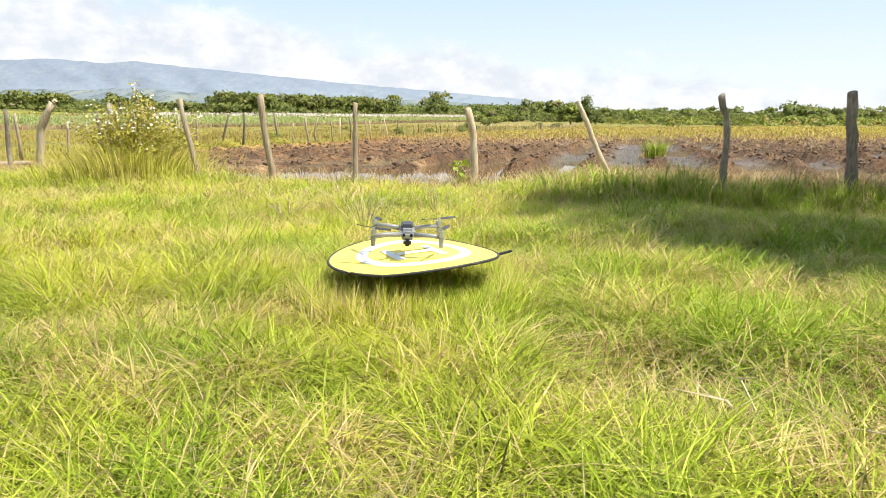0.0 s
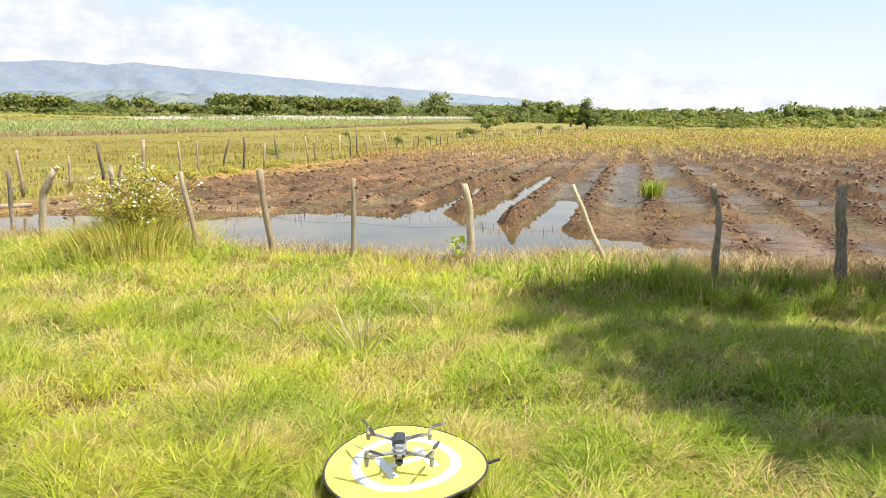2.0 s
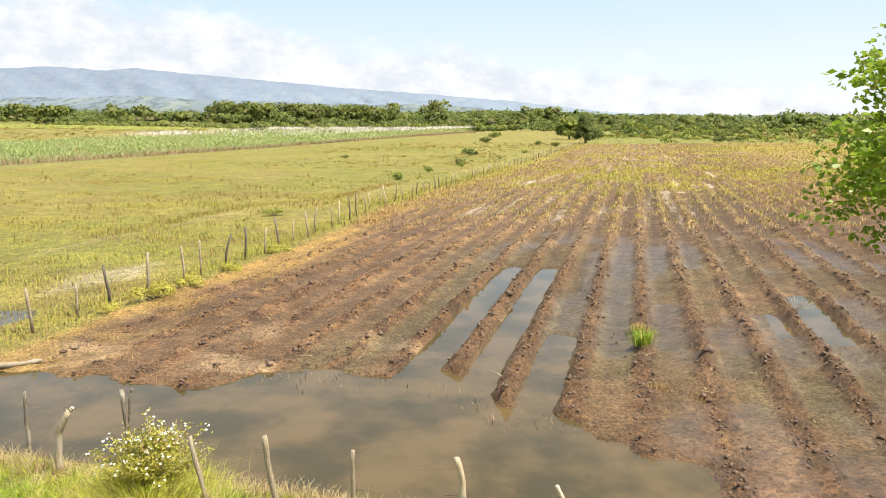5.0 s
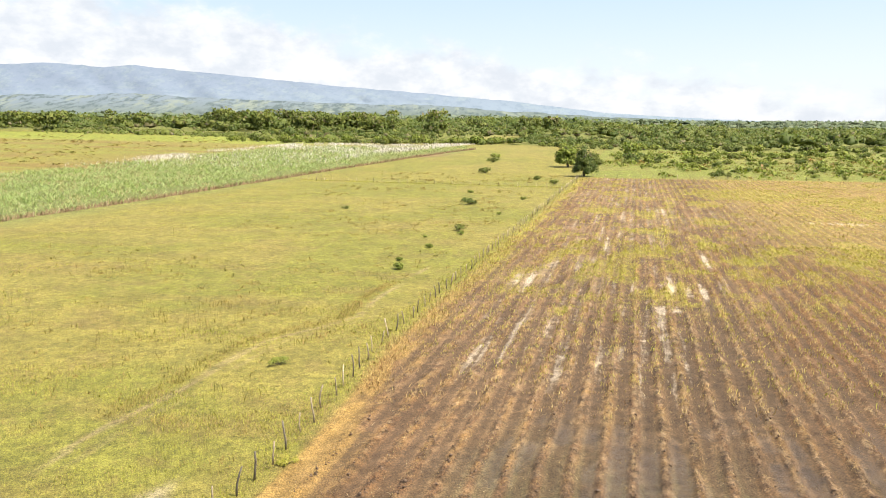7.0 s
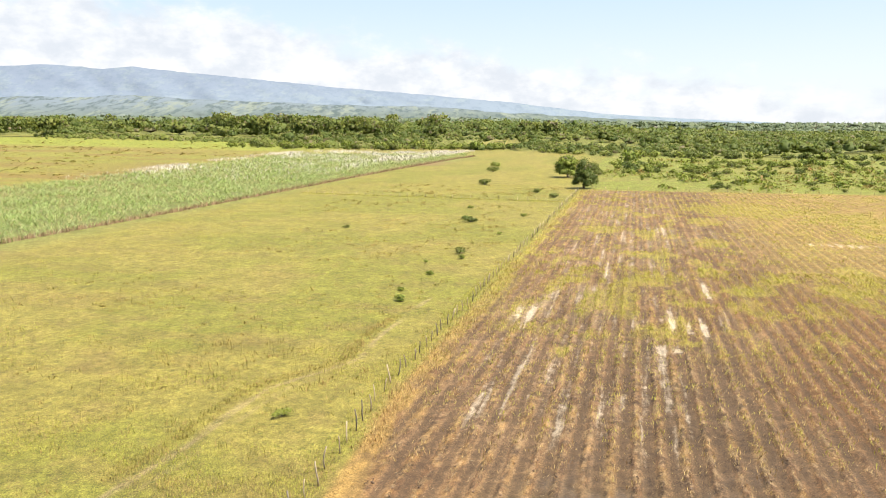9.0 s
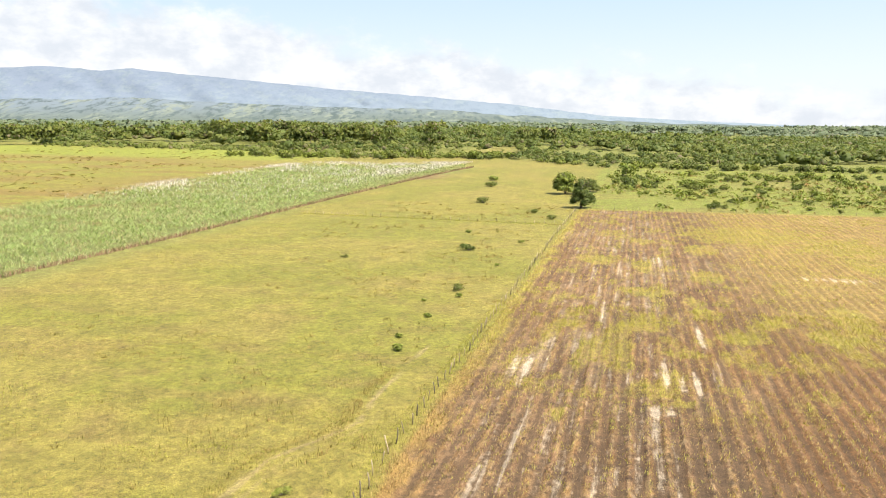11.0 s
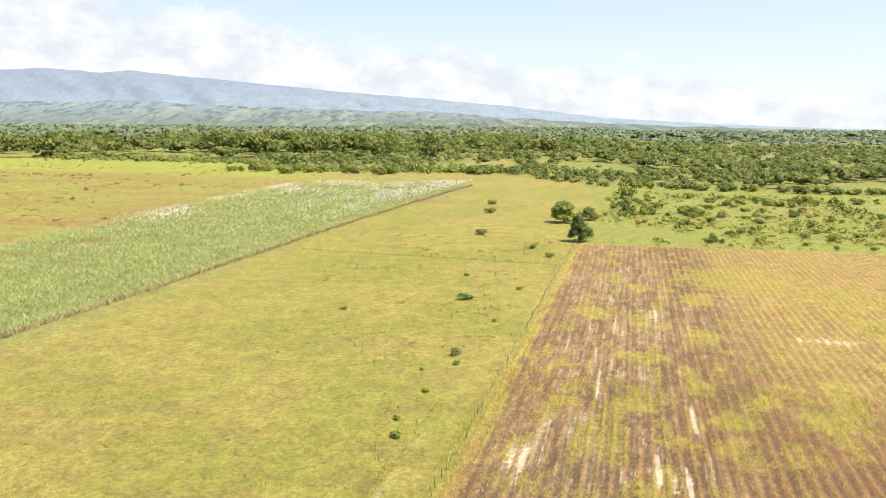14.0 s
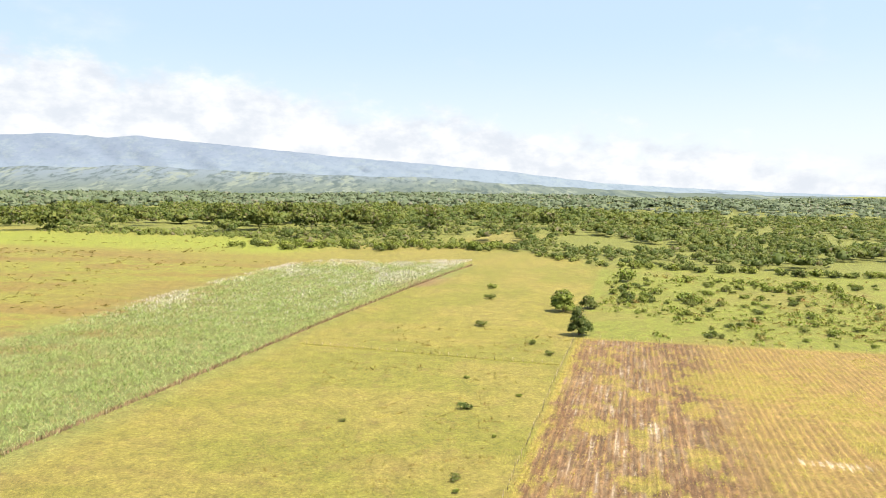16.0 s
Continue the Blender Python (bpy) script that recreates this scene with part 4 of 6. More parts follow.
def build_weeds():
    sets, greens = [], []
    for n, u1, v0, v1, h0, w0, r0, each in ((13000, 30, 15, 62, 0.13, 0.016, 0.12, 5), (24000, 70, 48, 130, 0.36, 0.042, 0.26, 4), (19000, 128, 120, 275, 0.38, 0.11, 0.45, 3)):
        u, v = scatter(n * 4, -22.5, u1, v0, v1)
        e = u - fence_u(v)
        r = ridges(u, v)
        g = overgrown(u, v)
        edge = (1 - step(e, 1.8, 4.2)) * (0.4 + 0.6 * step(fbm(u * 0.5, v * 0.25, 79, 3), 0.4, 0.6))
        dry = step(fbm(u * 0.8, v * 0.25, 119, 3), 0.44, 0.6) * step(r, 0.25, 0.6)
        chance = 0.02 + 0.30 * step(v, 52, 75) * (0.12 + 0.88 * step(r, 0.15, 0.6)) + 0.9 * np.maximum(edge, np.maximum(g * (0.3 + 0.7 * step(r, 0.1, 0.5)), dry * step(v, 18, 40) * (0.5 - 0.2 * step(v, 45, 70))))
        keep = (rng.uniform(0, 1, len(u)) < chance) & (e > 0.6) & (pools(u, v) < 0.1)
        u, v = u[keep][:n], v[keep][:n]
        k = len(u)
        made = (u - fence_u(v) < 4.5) & (v < 60 + rng.uniform(0, 50, k))
        leafy_side = ~made & (v > 55) & (rng.uniform(0, 1, k) < 0.5 + 0.5 * overgrown(u, v))
        for group, pick in ((sets, ~leafy_side), (greens, leafy_side)):
            group.append(tufts(u[pick], v[pick], h0 * rng.uniform(0.5, 1.5, int(pick.sum())), np.full(int(pick.sum()), w0), each, np.full(int(pick.sum()), r0)))
    tagged(part("green_weeds", raw_mesh("green_weeds", *joined(*greens)), GREENWEED), "yellow-green weeds overgrowing the far rows", "weeds", "", "stuff")
    tagged(part("field_weeds", raw_mesh("field_weeds", *joined(*sets)), WEED), "dry golden and greenish weeds on the field's ridges", "weeds", "", "stuff")


def build_dry_tufts():
    """Brown rank tufts in the pasture, thickest beside the track."""
    u, v = scatter(13000, -75, -22, 14, 95)
    keep = (rng.uniform(0, 1, 13000) < 0.5 * step(fbm(u * 0.13, v * 0.22, 113, 3), 0.54, 0.68)) & (np.abs(u - track_u(v) - 0.7) > 1.4)
    t = rng.uniform(40, 88, 700)
    u, v = np.concatenate((u[keep], track_u(t) - 1.6 + rng.normal(0, 0.5, 700))), np.concatenate((v[keep], t))
    k = len(u)
    tagged(part("dry_tufts", raw_mesh("dry_tufts", *tufts(u, v, rng.uniform(0.2, 0.55, k), np.full(k, 0.025), 8, np.full(k, 0.3))), TUSSOCK), "brown dry grass tufts in the pasture", "grass", "", "stuff")


def build_clods():
    n = 76000
    u, v = scatter(n, -18, 26, BANK + 0.8, 55)
    r = ridges(u, v)
    keep = (rng.uniform(0, 1, n) < (0.05 + 1.0 * r ** 1.3) * (1 - 0.75 * step(v, 25, 62))) & (pools(u, v) < 0.2)
    u, v = u[keep], v[keep]
    x, y = to_xy(u, v)
    k = len(u)
    s = rng.gamma(1.6, 0.014, k) * (0.6 + 0.6 * ridges(u, v)) + 0.010
    octa = np.array([(1, 0, 0), (0, 1, 0), (-1, 0, 0), (0, -1, 0), (0, 0, 1), (0, 0, -1)], float)
    V = octa[None] * (1 + rng.uniform(-0.45, 0.45, (k, 6, 3))) * s[:, None, None] + rng.normal(0, 0.25, (k, 6, 3)) * s[:, None, None]
    V[:, :, 2] *= 0.75
    V += np.stack((x, y, height(u, v) + s * 0.25), 1)[:, None, :]
    tri = np.array([0, 1, 4, 1, 2, 4, 2, 3, 4, 3, 0, 4, 1, 0, 5, 2, 1, 5, 3, 2, 5, 0, 3, 5])
    loops = (np.arange(k)[:, None] * 6 + tri).ravel()
    tagged(part("mud_clods", raw_mesh("mud_clods", V, np.full(k * 8, 3), loops), CLOD), "brown broken clods of mud along the ridges", "clods", "", "stuff")


def build_stubble():
    sets = []
    u, v = scatter(5200, -18, 24, BANK + 1, 60)
    keep = (pools(u, v) < 0.3) & (rng.uniform(0, 1, len(u)) < 0.25 + 0.75 * ridges(u, v))
    u, v = u[keep], v[keep]
    x, y = to_xy(u, v)
    h = rng.uniform(0.02, 0.10, len(u))
    sets.append(blades(x, y, height(u, v) + 0.01, h, rng.uniform(0.006, 0.016, len(u)), rng.uniform(0.05, 0.4, len(u))))
    # short stalks that stand in the pool's far margin
    u = rng.uniform(-12, -0.5, 170)
    v = 17.9 + rng.normal(0, 0.35, 170) - 1.6 * step(u, -5, -2)
    x, y = to_xy(u, v)
    h = rng.uniform(0.15, 0.32, 170)
    sets.append(blades(x, y, np.maximum(height(u, v), WATER_Z - 0.12), h, rng.uniform(0.012, 0.022, 170), h * rng.uniform(0, 0.5, 170)))
    tagged(part("stubble", raw_mesh("stubble", *joined(*sets)), STALKS), "dry broken stalks strewn over the mud", "stubble", "", "stuff")


def build_twigs():
    """Bleached sticks and cane ends lying on the mud."""
    u, v = scatter(1000, -17, 20, BANK + 3, 60)
    keep = (pools(u, v) < 0.2) & (rng.uniform(0, 1, 1000) < 0.35 + 0.5 * (u < -4))
    u, v = u[keep], v[keep]
    x, y = to_xy(u, v)
    k = len(u)
    tagged(part("strewn_twigs", raw_mesh("strewn_twigs", *blades(x, y, height(u, v) + 0.02, rng.uniform(0.03, 0.12, k), rng.uniform(0.015, 0.03, k), rng.uniform(0.2, 0.8, k))), STEMS), "bleached twigs lying on the mud", "twigs", "", "stuff")


def crowns(x, y, z, rx, rz, count, leaf, low=-0.25, loose=0.28):
    """Crowns of leaf clumps that lie on uneven ellipsoids, facing outwards."""
    n = len(x)
    i = np.repeat(np.arange(n), count)
    m = n * count
    d = rng.normal(size=(m, 3))
    d /= np.linalg.norm(d, axis=1)[:, None]
    d[:, 2] = np.where(d[:, 2] < low, -d[:, 2] * 0.6, d[:, 2])
    bulge = 0.72 + 0.5 * vnoise(d[:, 0] * 2.4 + i * 3.17, d[:, 1] * 2.4 + d[:, 2] * 1.9 + i * 1.71, 121)
    q = bulge * rng.uniform(0.86 - 0.2 * (loose - 0.28), 1.05 + 0.2 * (loose - 0.28), m)
    c = np.stack((x[i] + d[:, 0] * rx[i] * q, y[i] + d[:, 1] * rx[i] * q, z[i] + d[:, 2] * rz[i] * q), 1)
    nrm = d * np.array([1, 1, 1.3]) + rng.normal(0, loose, (m, 3))
    nrm /= np.linalg.norm(nrm, axis=1)[:, None]
    a = np.cross(nrm, rng.normal(size=(m, 3)))
    a /= np.linalg.norm(a, axis=1)[:, None] + 1e-9
    b = np.cross(nrm, a)
    L = (leaf[i] * rng.uniform(0.6, 1.35, m))[:, None]
    V = np.empty((m, 4, 3), np.float32)
    V[:, 0], V[:, 2] = c - a * L, c + a * L
    V[:, 1], V[:, 3] = c - b * L * 0.8 - nrm * L * 0.2, c + b * L * 0.8 - nrm * L * 0.2
    N = d + np.array([0, 0, 0.85]) + rng.normal(0, 0.1 + 0.42 * loose, (m, 3))
    N /= np.linalg.norm(N, axis=1)[:, None]
    return V.reshape(-1, 3), np.full(m, 4, np.int32), np.arange(4 * m, dtype=np.int32), np.repeat(N, 4, axis=0)


def cores(x, y, z, rx, rz):
    """Lumpy closed hearts of the crowns, behind the leaf clumps."""
    bm = bmesh.new()
    bmesh.ops.create_icosphere(bm, subdivisions=1, radius=1.0)
    P = np.array([tuple(v.co) for v in bm.verts])
    F = np.array([[v.index for v in f.verts] for f in bm.faces])
    bm.free()
    n, m = len(x), len(P)
    q = rng.uniform(0.74, 1.05, (n, m, 1))
    V = P[None] * q * np.stack((rx, rx, rz), 1)[:, None, :] + np.stack((x, y, z), 1)[:, None, :]
    N = P[None] + np.array([0, 0, 0.85]) + rng.normal(0, 0.15, (n, m, 3))
    N /= np.linalg.norm(N, axis=2)[:, :, None]
    loops = (np.arange(n)[:, None, None] * m + F[None]).ravel()
    return V.reshape(-1, 3), np.full(n * len(F), 3, np.int32), loops, N.reshape(-1, 3)


def build_woods():
    dark, light, far = [], [], []
    for d0, d1, gap, count, r0 in ((380, 820, 9.2, 64, 4.9), (820, 1300, 15.5, 44, 8.6), (1300, 2650, 29.0, 8, 15.5)):
        n = int(0.70 * (d1 * d1 - d0 * d0) / gap ** 2)
        a = rng.uniform(-0.68, 0.68, n)
        d = np.sqrt(rng.uniform(d0 * d0, d1 * d1, n))
        x, y = d * np.sin(a), d * np.cos(a)
        open_ground = fbm(x * 0.012, y * 0.012, 131, 3)
        keep = (y > wood_edge(x) + rng.normal(0, 6, n)) & ((open_ground < 0.60) | (d > 1000)) & (clearing(x, y) < rng.uniform(0.1, 1.3, n))
        x, y, d = x[keep], y[keep], d[keep]
        k = len(x)
        big = step(fbm(x * 0.009, y * 0.009, 133, 3), 0.46, 0.62)
        r = r0 * np.minimum(0.4 + rng.gamma(2.2, 0.22, k), 1.5 if d0 < 1300 else 1.0) * (0.75 + 0.5 * big)
        top = (3.0 + 6.5 * big * (1 - 0.5 * step(x, 150, 400)) + np.minimum(rng.gamma(2.0, 1.3, k), 5.5)) * (1 + 0.25 * step(d, 800, 1200) * (1 - step(x, 100, 300)))
        rz = r * rng.uniform(0.5, 0.85, k)
        g = rise(x, y) + FIELD_Z
        pale = rng.uniform(0, 1, k) < 0.42
        up, half = g + np.maximum(top - rz, rz * 0.8), np.minimum(rz, top * 0.5)
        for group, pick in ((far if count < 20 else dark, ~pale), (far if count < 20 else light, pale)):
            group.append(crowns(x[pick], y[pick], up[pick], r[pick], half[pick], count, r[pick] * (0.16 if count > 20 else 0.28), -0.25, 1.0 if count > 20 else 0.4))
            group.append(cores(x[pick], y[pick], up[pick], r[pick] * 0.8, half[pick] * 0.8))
    # tall spreading trees that stand above the rest
    r = np.random.default_rng(137)
    k = 62
    a = np.concatenate((r.uniform(-0.30, -0.07, 42), r.uniform(0.10, 0.15, 5), r.uniform(-0.6, -0.4, 9), r.uniform(-0.5, 0.1, 6)))
    d = r.uniform(820, 1050, k)
    x, y = d * np.sin(a), d * np.cos(a)
    rr = r.uniform(9, 16, k)
    for j in range(4):
        (dark, light)[j % 2].append(crowns(x + r.normal(0, 5, k), y, rise(x, y) + r.uniform(8 + 2 * j, 15 + 3 * j, k) * np.where(a < -0.35, 0.75, np.where(a < 0.0, 1.0, 0.8)), rr * r.uniform(0.6, 0.9, k), rr * 0.36, 100, rr * 0.12, -0.5, 1.0))
    tagged(part("dark_woodland", raw_mesh("dark_woodland", *joined(*dark)), WOODS), "dense dark-green woodland spreading behind the fields", "woodland", "", "stuff")
    tagged(part("light_woodland", raw_mesh("light_woodland", *joined(*light)), LIGHTWOODS), "lighter green trees scattered through the woodland", "woodland", "", "stuff")
    tagged(part("distant_woodland", raw_mesh("distant_woodland", *joined(*far)), FARWOODS), "distant woodland below the foothills, haze mixed into its leaf colour", "woodland", "", "stuff")


def build_cane():
    sets = []
    n = 66000
    x, y = rng.uniform(-190, 28, n), rng.uniform(60, 518, n)
    keep = in_cane(x, y) & (rng.uniform(0, 1, n) < np.clip(1.15 - (y - 150) / 900, 0.5, 1))
    u, v = to_uv(x, y)
    lanes = np.abs(np.mod(x + 0.30 * (y - 150) * -1.0, 22) - 11) > 0.7 + 0.9 * vnoise(x * 0.05, y * 0.05, 157)
    keep &= lanes
    x, y = x[keep], y[keep]
    k = len(x)
    each = 4
    i = np.repeat(np.arange(k), each)
    hump = 0.62 + 0.75 * fbm(x * 0.22, y * 0.22, 141, 3)
    rim = x > np.interp(y, [p[1] for p in CANE_RIGHT], [p[0] for p in CANE_RIGHT]) - 2.5
    top = 3.4 * hump * rng.uniform(0.88, 1.12, k)
    low = np.where(rim[i] & (rng.uniform(0, 1, k * each) < 0.5), 0.3, (top[i] - 1.5) * rng.uniform(0.75, 1.1, k * each))
    px, py = x[i] + rng.normal(0, 0.45, k * each), y[i] + rng.normal(0, 0.45, k * each)
    h = np.clip(top[i] - low, 0.5, 2.6) * rng.uniform(0.75, 1.1, k * each)
    sets.append(blades(px, py, height_xy(px, py) + low, h, rng.uniform(0.09, 0.17, k * each), h * rng.uniform(0.6, 1.9, k * each), None, 0.6))
    tagged(part("sugar_cane", raw_mesh("sugar_cane", *joined(*sets)), CANE), "tall green sugar cane standing in a dense block", "sugar cane", "", "stuff")
    # bare lower stalks at the block's edge
    y = rng.uniform(80, 510, 13000)
    x = np.interp(y, [p[1] for p in CANE_RIGHT], [p[0] for p in CANE_RIGHT]) + rng.uniform(-1.3, 0.15, 13000)
    h = rng.uniform(0.6, 1.7, 13000)
    tagged(part("cane_stalks", raw_mesh("cane_stalks", *blades(x, y, height_xy(x, y), h, np.full(13000, 0.07), h * rng.uniform(0, 0.3, 13000))), STALKS),
           "dry brown cane stalks along the block's edge", "sugar cane", "", "stuff")
    # white flower plumes over the far part
    n = 60000
    x, y = rng.uniform(-160, 28, n), rng.uniform(275, 515, n)
    r = np.interp(y, [p[1] for p in CANE_RIGHT], [p[0] for p in CANE_RIGHT])
    l = np.interp(y, [p[1] for p in CANE_LEFT], [p[0] for p in CANE_LEFT])
    s = (x - l) / np.maximum(r - l, 1)
    where = np.maximum(np.exp(-((s - 0.12) / 0.16) ** 2) * step(y, 290, 360), np.exp(-((s - 0.80) / 0.18) ** 2) * step(y, 310, 390)) + 0.35 * step(y, 405, 475)
    keep = in_cane(x, y) & (rng.uniform(0, 1, n) < 0.05 + 0.85 * where * step(fbm(x * 0.07, y * 0.035, 143, 4), 0.34, 0.6))
    x, y = x[keep][:19000], y[keep][:19000]
    k = len(x) // 2
    i = np.arange(2 * k)
    h = rng.uniform(0.9, 1.5, 2 * k)
    tagged(part("cane_plumes", raw_mesh("cane_plumes", *blades(x[i], y[i], height_xy(x[i], y[i]) + 3.2 + rng.uniform(0, 0.7, 2 * k), h, rng.uniform(0.10, 0.19, 2 * k), h * rng.uniform(0.1, 0.7, 2 * k))), PLUME),
           "white feathery plumes of flowering cane", "sugar cane", "", "stuff")


def build_scrub():
    """Low shrubs and rank grass between the bushes beyond the field."""
    n = 3400
    u, v = scatter(n, -14, 240, 278, 470)
    x, y = to_xy(u, v)
    keep = (y < wood_edge(x) + 10) & (np.abs(x) < 0.72 * y) & (fbm(x * 0.035, y * 0.035, 151, 3) > rng.uniform(0.36, 0.6, n)) & ~((u < 8) & (v < 330))
    x, y = x[keep], y[keep]
    k = len(x)
    r = rng.gamma(2.0, 0.35, k) + 0.35
    z = height_xy(x, y)
    half = rng.uniform(0, 1, k) < 0.55
    for name, pick, mat, label in (("low_scrub", half, BUSH, "green low shrubs in the scrub pasture"), ("rank_grass", ~half, TUSSOCK, "rank yellowish growth between the scrub bushes")):
        q = r[pick] * (1.0 if name == "low_scrub" else 0.8)
        tagged(part(name, raw_mesh(name, *crowns(x[pick], y[pick], z[pick] + q * 0.3, q, q * 0.7, 26, q * 0.24, -0.25, 0.9)), mat), label, "scrub", "", "stuff")

    # tussocks dotted over the pasture, brown weeds behind the cane, a light green fringe before the woods
    u, v = scatter(2200, -95, -21.5, 26, 285)
    x, y = to_xy(u, v)
    keep = (fbm(u * 0.07, v * 0.07, 153, 3) > rng.uniform(0.46, 0.80, len(u))) & ~in_cane(x + 1.0, y) & (u < fence_u(v) - 0.5) & (np.abs(u - track_u(v) - 0.7) > 1.3)
    x, y, far = x[keep], y[keep], v[keep] / 285
    r = rng.gamma(2.0, 0.09, len(x)) + 0.16 + 0.16 * far
    u, v = to_uv(x, y)
    tagged(part("tussocks", raw_mesh("tussocks", *tufts(u, v, r * 1.3, 0.03 + 0.07 * far, 20, r * 0.8)), TUSSOCK), "olive and brown tussocks dotted over the pasture", "grass", "", "stuff")
    x, y = rng.uniform(-420, -120, 2600), rng.uniform(230, 690, 2600)
    keep = (fbm(x * 0.014, y * 0.02, 155, 4) > rng.uniform(0.46, 0.74, len(x))) & ~in_cane(x + 2, y) & (x < np.interp(y, [p[1] for p in CANE_LEFT], [p[0] for p in CANE_LEFT]) - 2)
    x, y = x[keep], y[keep]
    r = rng.gamma(2.0, 0.25, len(x)) + 0.4
    tagged(part("tall_weeds", raw_mesh("tall_weeds", *crowns(x, y, height_xy(x, y) + r * 0.15, r * 1.1, r * 0.45, 30, r * 0.2, -0.25, 0.9)), TUSSOCK), "olive-brown tall weeds in the fallow land behind the cane", "weeds", "", "stuff")
    x = rng.uniform(-420, 40, 900)
    y = wood_edge(x) - 12 + rng.normal(0, 14, 900) - 30 * step(x, -160, -120) * rng.uniform(0, 1, 900)
    r = rng.gamma(2.0, 0.6, 900) + 1.0
    tagged(part("fringe_shrubs", raw_mesh("fringe_shrubs", *joined(crowns(x, y, height_xy(x, y) + r * 0.4, r, r * 0.8, 18, r * 0.3), cores(x, y, height_xy(x, y) + r * 0.4, r * 0.85, r * 0.65))), LIGHTWOODS), "light green shrubs fringing the woodland", "scrub", "", "stuff")


build_scrub()
build_meadow()
build_dry_strip()
build_pasture()
build_weeds()
build_dry_tufts()
build_clods()
build_stubble()
build_twigs()
build_woods()
build_cane()


# ---- fences ----
def post_mesh(name, points, radii, seed, sides=9):
    """A rough split post: bent, knotty, sawn askew at the top."""
    P = [Vector(p) for p in points]
    full, rad = [], []
    n = 9
    for k in range(n):
        t = k / (n - 1) * (len(P) - 1)
        i = min(int(t), len(P) - 2)
        full.append(P[i].lerp(P[i + 1], t - i))
        rad.append(radii[i] * (1 - t + i) + radii[i + 1] * (t - i))
    r = np.random.default_rng(seed)
    full = [p + Vector((r.normal(0, 0.007), r.normal(0, 0.007), 0)) if 0 < k < n - 1 else p for k, p in enumerate(full)]
    rad = [q * (1 + r.uniform(-0.12, 0.14)) for q in rad]
    v, s, l, _ = tube(full, rad, sides, 0.10, seed)
    v[-sides:, 2] += r.uniform(-0.5, 0.5) * (v[-sides:, 0] - full[-1].x) + r.uniform(-0.5, 0.5) * (v[-sides:, 1] - full[-1].y)
    return raw_mesh(name, v, s, l, None, True)


def wire(name, a, b, sag, parent):
    P = [a.lerp(b, t) - Vector((0, 0, sag * 4 * t * (1 - t))) for t in (0, 0.25, 0.5, 0.75, 1)]
    return part(name, raw_mesh(name, *tube(P, [0.0022] * 5, 4)), WIRE, parent)


def near_fence():
    """The crooked fence between meadow and field: base, offset of the top, girth, shade of wood."""
    posts = (
        ((-8.75, 14.35), (0.02, 0.0), 1.05, 0.045, DARKPOST, "straight"),
        ((-7.37, 13.03), (0.34, 0.0), 1.16, 0.075, POST, "hooked"),
        ((-6.35, 14.1), (-0.12, 0.0), 1.18, 0.05, DARKPOST, "forked"),
        ((-3.85, 11.58), (-0.31, 0.1), 1.19, 0.045, POST, "straight"),
        ((-2.59, 11.52), (-0.18, 0.0), 1.25, 0.058, POST, "straight"),
        ((-1.19, 11.19), (0.05, 0.0), 1.11, 0.042, POST, "straight"),
        ((0.75, 11.06), (-0.09, 0.0), 1.04, 0.062, POST, "curved"),
        ((2.79, 9.81), (-0.58, 0.1), 1.11, 0.042, POST, "straight"),
        ((4.06, 9.11), (-0.08, 0.0), 1.16, 0.046, DARKPOST, "curved"),
        ((5.54, 8.59), (-0.12, 0.0), 1.18, 0.072, DARKPOST, "straight"),
        ((7.6, 7.9), (0.05, 0.0), 1.15, 0.06, POST, "straight"),
        ((9.9, 7.1), (0.1, 0.0), 1.1, 0.055, POST, "curved"),
    )
    root = thing("fence", pose(0, 0, 0), "crooked weathered wooden fence posts with sagging wire", "fence")
    tops = []
    for k, ((x, y), (dx, dy), top, r, mat, kind) in enumerate(posts):
        g = float(height_xy(x, y)) - 0.08
        mid = {"hooked": (-0.08, 0.02), "curved": (0.05, 0.0), "forked": (-0.03, 0)}.get(kind, (0.0, 0.0))
        pts = [(x, y, g), (x + dx * 0.3 + mid[0], y, g + (top - g) * 0.42), (x + dx * 0.52 + mid[0] * 1.2, y + dy * 0.5, g + (top - g) * 0.72), (x + dx, y + dy, top)]
        if kind == "straight":
            pts = [(x, y, g), (x + dx * 0.33, y + dy * 0.33, g + (top - g) * 0.33), (x + dx * 0.66, y + dy * 0.66, g + (top - g) * 0.66), (x + dx, y + dy, top)]
        ob = part("post", post_mesh("post", pts, [r * 1.12, r, r * 0.95, r * 0.9], 200 + k), mat, root)
        if kind == "forked":
            part("stub", post_mesh("stub", [(x + dx * 0.5, y, g + 0.75), (x + 0.05, y, top - 0.12), (x + 0.12, y, top + 0.02)], [r * 0.6, r * 0.5, r * 0.4], 260), mat, ob)
        if kind == "hooked":
            part("sawn_end", post_mesh("sawn_end", [(x + dx * 0.9, y, top - 0.05), (x + dx, y, top), (x + dx * 1.16, y, top + 0.05)], [r * 0.8, r * 0.72, r * 0.6], 261), mat, ob)
        tops.append([Vector((x + dx * t, y + dy * t, g + (top - g) * t)) for t in (0.5, 0.85)])
    for a, b in zip(tops, tops[1:]):
        for p, q in zip(a, b):
            wire("wire", p, q, 0.05, root)


near_fence()


